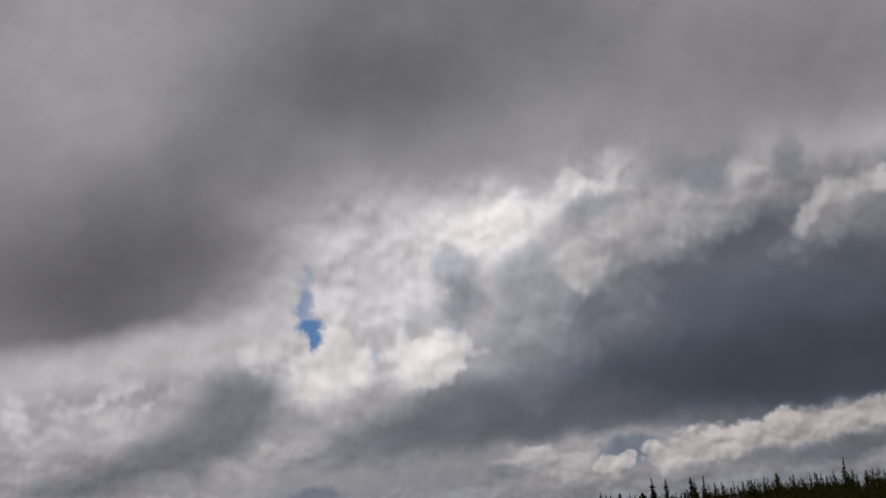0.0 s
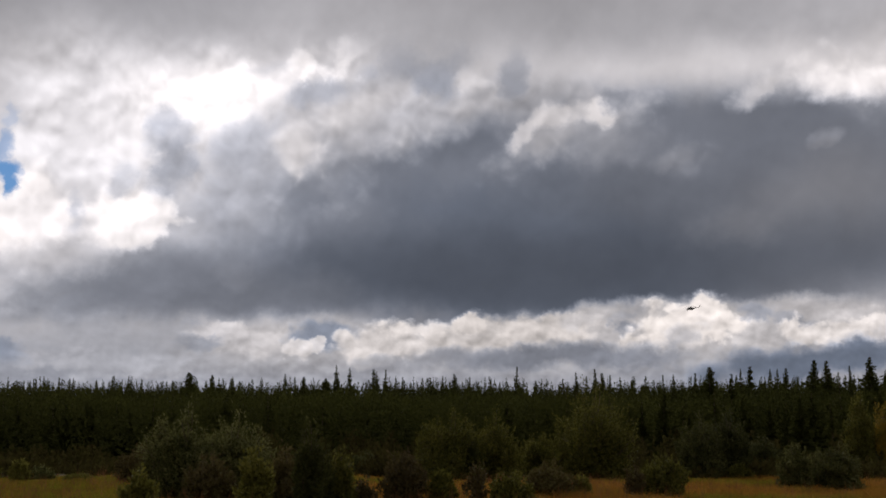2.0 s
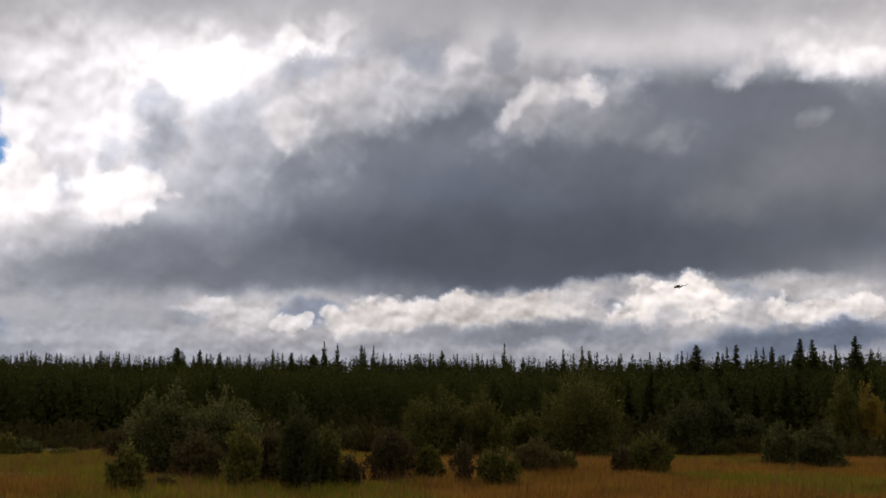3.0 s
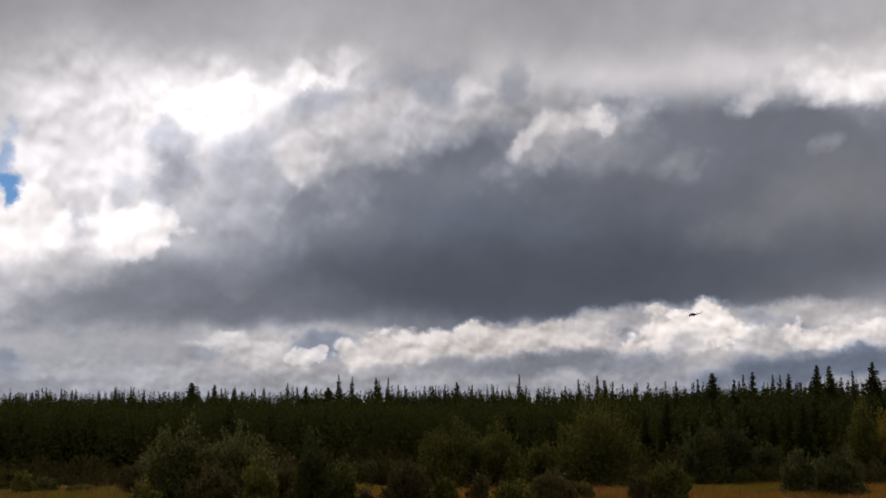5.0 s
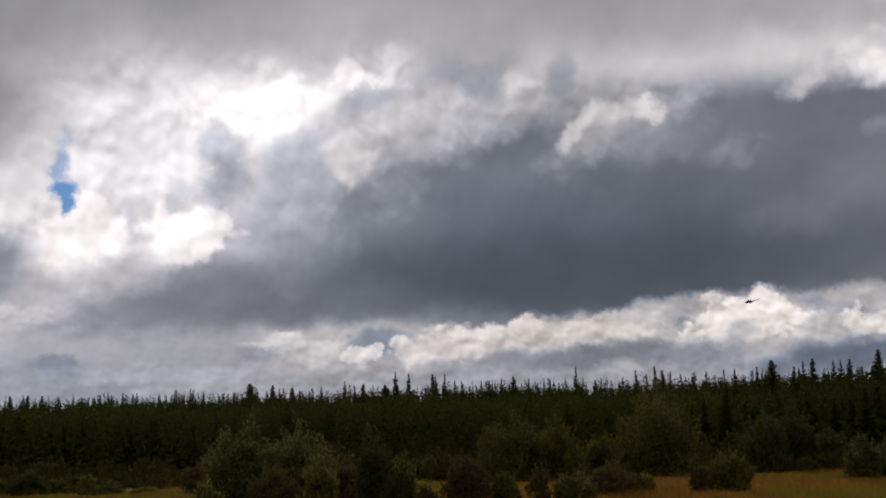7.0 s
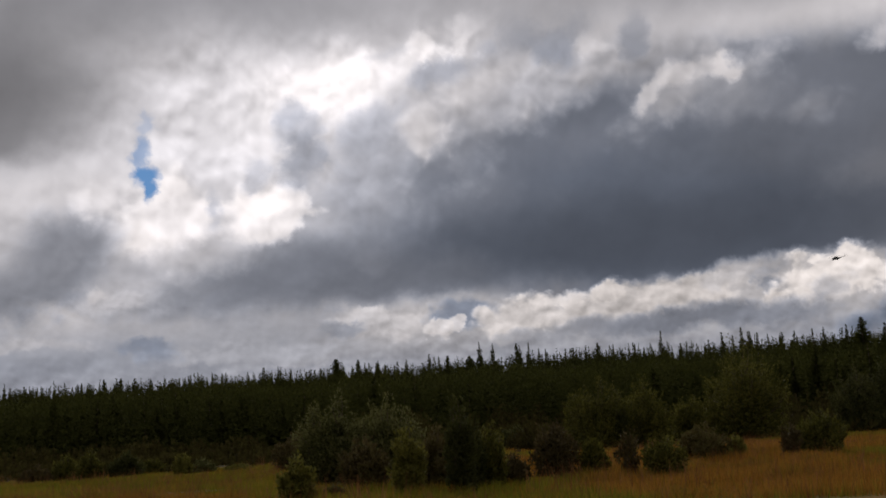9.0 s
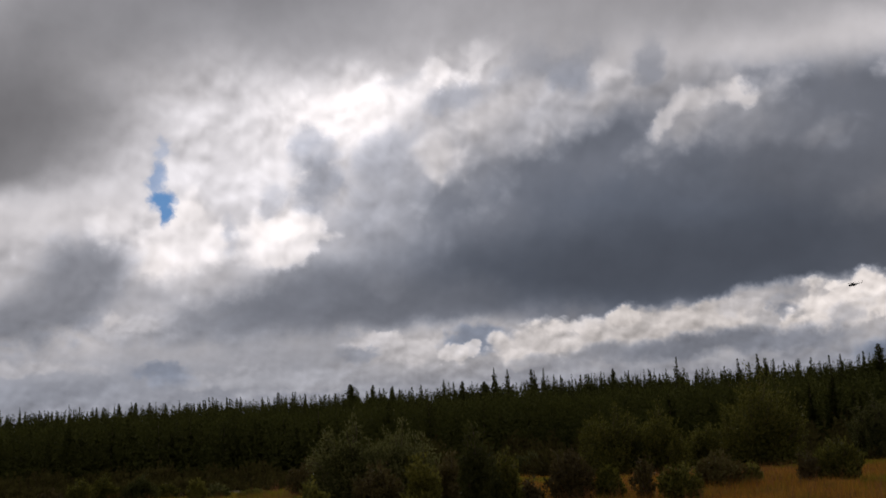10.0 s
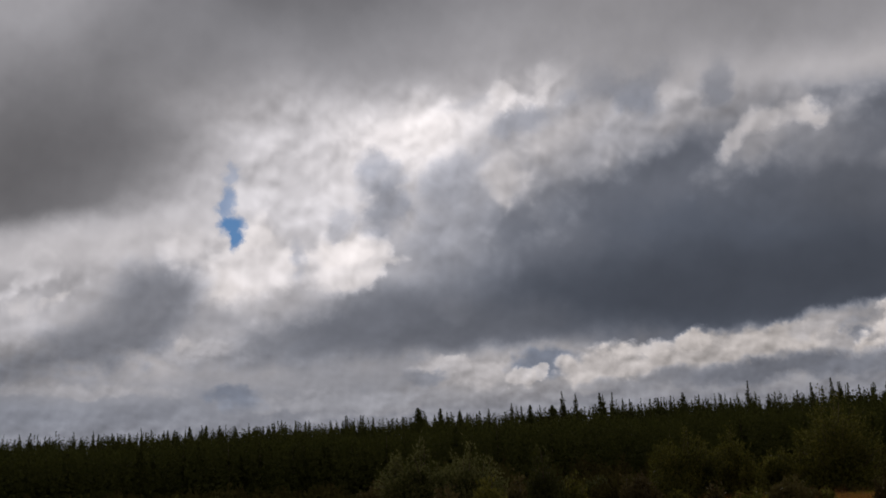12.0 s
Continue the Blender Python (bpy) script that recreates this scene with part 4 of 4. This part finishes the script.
def green_here(x, y):
    """The short green sward on the west side, and green tussocks in the dry grass."""
    d = np.hypot(x, y)
    return ((x < -0.19 * y - 0.5) & (y > 42)) | (patches(x, y) < -0.85) | ((d < 37) & (patches(x, y) < 0.25)) | ((x < -0.19 * y) & (patches(x, y) < 0.4))


build_grass("dry_grass", 90000, M_dry, (-31, 23), (25, 70), 0.36, 21, "fine dry orange-brown meadow grass", lambda x, y, d, r: ~green_here(x, y) | (r.uniform(size=len(x)) < 0.12))
build_grass("seeding_grass", 2600, M_stalk, (-31, 23), (25, 66), 0.72, 23, "thin reddish seeding stalks above the meadow grass", lambda x, y, d, r: patches(x, y) > -0.2)
build_grass("green_grass", 90000, M_green_grass, (-31, 23), (25, 70), 0.3, 22, "patches of yellow-green grass between the dry stalks", lambda x, y, d, r: green_here(x, y) | (r.uniform(size=len(x)) < 0.12))


def build_tussocks():
    """Clumps of coarse grass and low herbs that break up the meadow."""
    rng = np.random.default_rng(31)
    pile = Pile()
    for k in range(170):
        az, d = rng.uniform(-29, 22), math.sqrt(rng.uniform(26 ** 2, 62 ** 2))
        x, y, z = place(az, d)
        m = int(rng.integers(160, 320))
        r, h = rng.uniform(0.25, 0.9), rng.uniform(0.2, 0.4)
        o = rng.normal(0, 0.5, (m, 2)) * r
        base = np.stack([x + o[:, 0], y + o[:, 1], np.full(m, z - 0.02)], 1)
        lean = np.stack([o[:, 0] * 0.5, o[:, 1] * 0.5, h * rng.uniform(0.5, 1.1, m)], 1) + rng.normal(0, 0.05, (m, 3))
        pile.quads(leaves(rng, base, lean, h, 0.009))
    tagged(new("tussock_grass", pile.mesh("tussock_grass", M_tussock)), "scattered coarse green-brown tussocks in the meadow", "grass", kind="stuff")


build_tussocks()


# ---- sandy track ----
def build_track():
    bm = bmesh.new()
    rng = np.random.default_rng(9)
    cx, cy = -13.9, 39.4
    ring = []
    for k in range(28):
        q = 2 * math.pi * k / 28
        r = 1 + 0.2 * math.sin(3 * q) + rng.uniform(-0.1, 0.1)
        px, py = cx + 1.3 * r * math.cos(q), cy + 3.2 * r * math.sin(q)
        ring.append(bm.verts.new((px, py, float(ground_z(px, py)) + 0.05)))
    top = bm.verts.new((cx, cy, float(ground_z(cx, cy)) + 0.10))
    for k in range(28):
        bm.faces.new((ring[k], ring[(k + 1) % 28], top))
    me = bpy.data.meshes.new("sand_patch")
    bm.to_mesh(me)
    bm.free()
    me.materials.append(M_sand)
    tagged(new("sand_patch", me), "bare pale sandy patch in the sward", "ground", kind="structure")


build_track()


# ---- helicopter ----
def lathe(stations, sides=12):
    """A body along x from (x, z, half width, half height)."""
    p = Pile()
    for x, z, w, h in stations:
        for s in range(sides):
            q = 2 * math.pi * s / sides
            p.v.append((x, w * math.cos(q), z + h * math.sin(q)))
    for i in range(len(stations) - 1):
        for s in range(sides):
            s2 = (s + 1) % sides
            p.f.append([i * sides + s, i * sides + s2, (i + 1) * sides + s2, (i + 1) * sides + s])
    p.f.append([s for s in range(sides)][::-1])
    p.f.append([(len(stations) - 1) * sides + s for s in range(sides)])
    p.n = len(p.v)
    return p


def build_helicopter(az, el, d):
    x, y = d * math.sin(radians(az)), d * math.cos(radians(az))
    ob = new("helicopter")
    ob.location = (x, y, 1.7 + d * math.tan(radians(el)))
    ob.rotation_euler = (radians(2), radians(-4), radians(-8))
    tagged(ob, "dark transport helicopter hovering far off over the wood", "helicopter")
    body = lathe([(-6.4, 0.0, 0.3, 0.4), (-6.1, 0.0, 0.9, 1.0), (-5.2, 0.1, 1.2, 1.35), (-3.5, 0.2, 1.25, 1.5), (2.6, 0.2, 1.25, 1.5), (4.6, 0.7, 0.9, 1.0), (5.6, 0.95, 0.55, 0.6)])
    part("fuselage", body.mesh("fuselage", M_paint), ob)
    part("cockpit", lathe([(-6.5, 0.25, 0.2, 0.2), (-6.25, 0.35, 0.75, 0.5), (-5.5, 0.6, 1.05, 0.75), (-5.0, 0.7, 1.1, 0.8)]).mesh("cockpit", M_glass), ob, "dark cockpit glazing")
    part("engine_cowling", lathe([(-3.6, 1.9, 0.3, 0.3), (-3.2, 2.0, 0.8, 0.55), (0.5, 2.05, 0.85, 0.6), (2.4, 1.8, 0.4, 0.35)]).mesh("engine_cowling", M_paint), ob)
    part("tail_boom", lathe([(5.2, 0.95, 0.6, 0.65), (11.0, 1.45, 0.28, 0.3), (12.6, 2.9, 0.16, 0.5), (13.0, 3.6, 0.1, 0.35)]).mesh("tail_boom", M_paint), ob)
    tank = lathe([(-3.4, -0.7, 0.1, 0.1), (-3.0, -0.7, 0.35, 0.4), (1.0, -0.7, 0.35, 0.4), (1.4, -0.7, 0.1, 0.1)]).mesh("side_tank", M_paint)
    for s in (-1, 1):
        part("side_tank", tank, ob).location = (0, s * 1.4, 0)
    mast = Pile()
    mast.tube([(-0.6, 0, 2.3), (-0.6, 0, 3.25)], [0.25, 0.2], 8)
    part("rotor_mast", mast.mesh("rotor_mast", M_paint), ob)
    blade = Pile()
    blade.v += [(0.3, -0.22, 0.04), (0.3, 0.22, 0.04), (5.5, 0.26, 0.16), (5.5, -0.26, 0.16), (10.4, -0.26, 0.06), (10.4, 0.26, 0.06)]
    blade.v += [(a, b, c - 0.07) for a, b, c in blade.v]
    blade.f += [[0, 1, 2, 3], [3, 2, 5, 4], [7, 6, 9, 8], [8, 9, 10, 11], [0, 3, 9, 6], [3, 4, 10, 9], [1, 7, 8, 2], [2, 8, 11, 5], [4, 5, 11, 10], [0, 6, 7, 1]]
    bm = blade.mesh("rotor_blade", M_paint)
    for k in range(5):
        b = part("rotor_blade", bm, ob)
        b.location, b.rotation_euler = (-0.6, 0, 3.2), (0, 0, radians(72 * k + 10))
    for k in range(3):
        b = part("tail_rotor_blade", bm, ob)
        b.location, b.rotation_euler, b.scale = (12.9, -0.3, 3.3), (radians(90), radians(120 * k), 0), (0.18, 0.5, 0.5)
    wheel = Pile()
    wheel.tube([(0, -0.15, 0), (0, 0.15, 0)], [0.45, 0.45], 12)
    wheel.f.append(list(range(12))[::-1])
    wm = wheel.mesh("wheel", M_glass)
    for p in ((1.0, 2.2, -1.9), (1.0, -2.2, -1.9), (-4.9, 0, -1.8)):
        part("wheel", wm, ob).location = p
        strut = Pile()
        strut.tube([p, (p[0], p[1] * 0.5, -0.6)], [0.1, 0.1], 6)
        part("wheel_strut", strut.mesh("wheel_strut", M_paint), ob)


build_helicopter(11.1, 6.54, 1800)
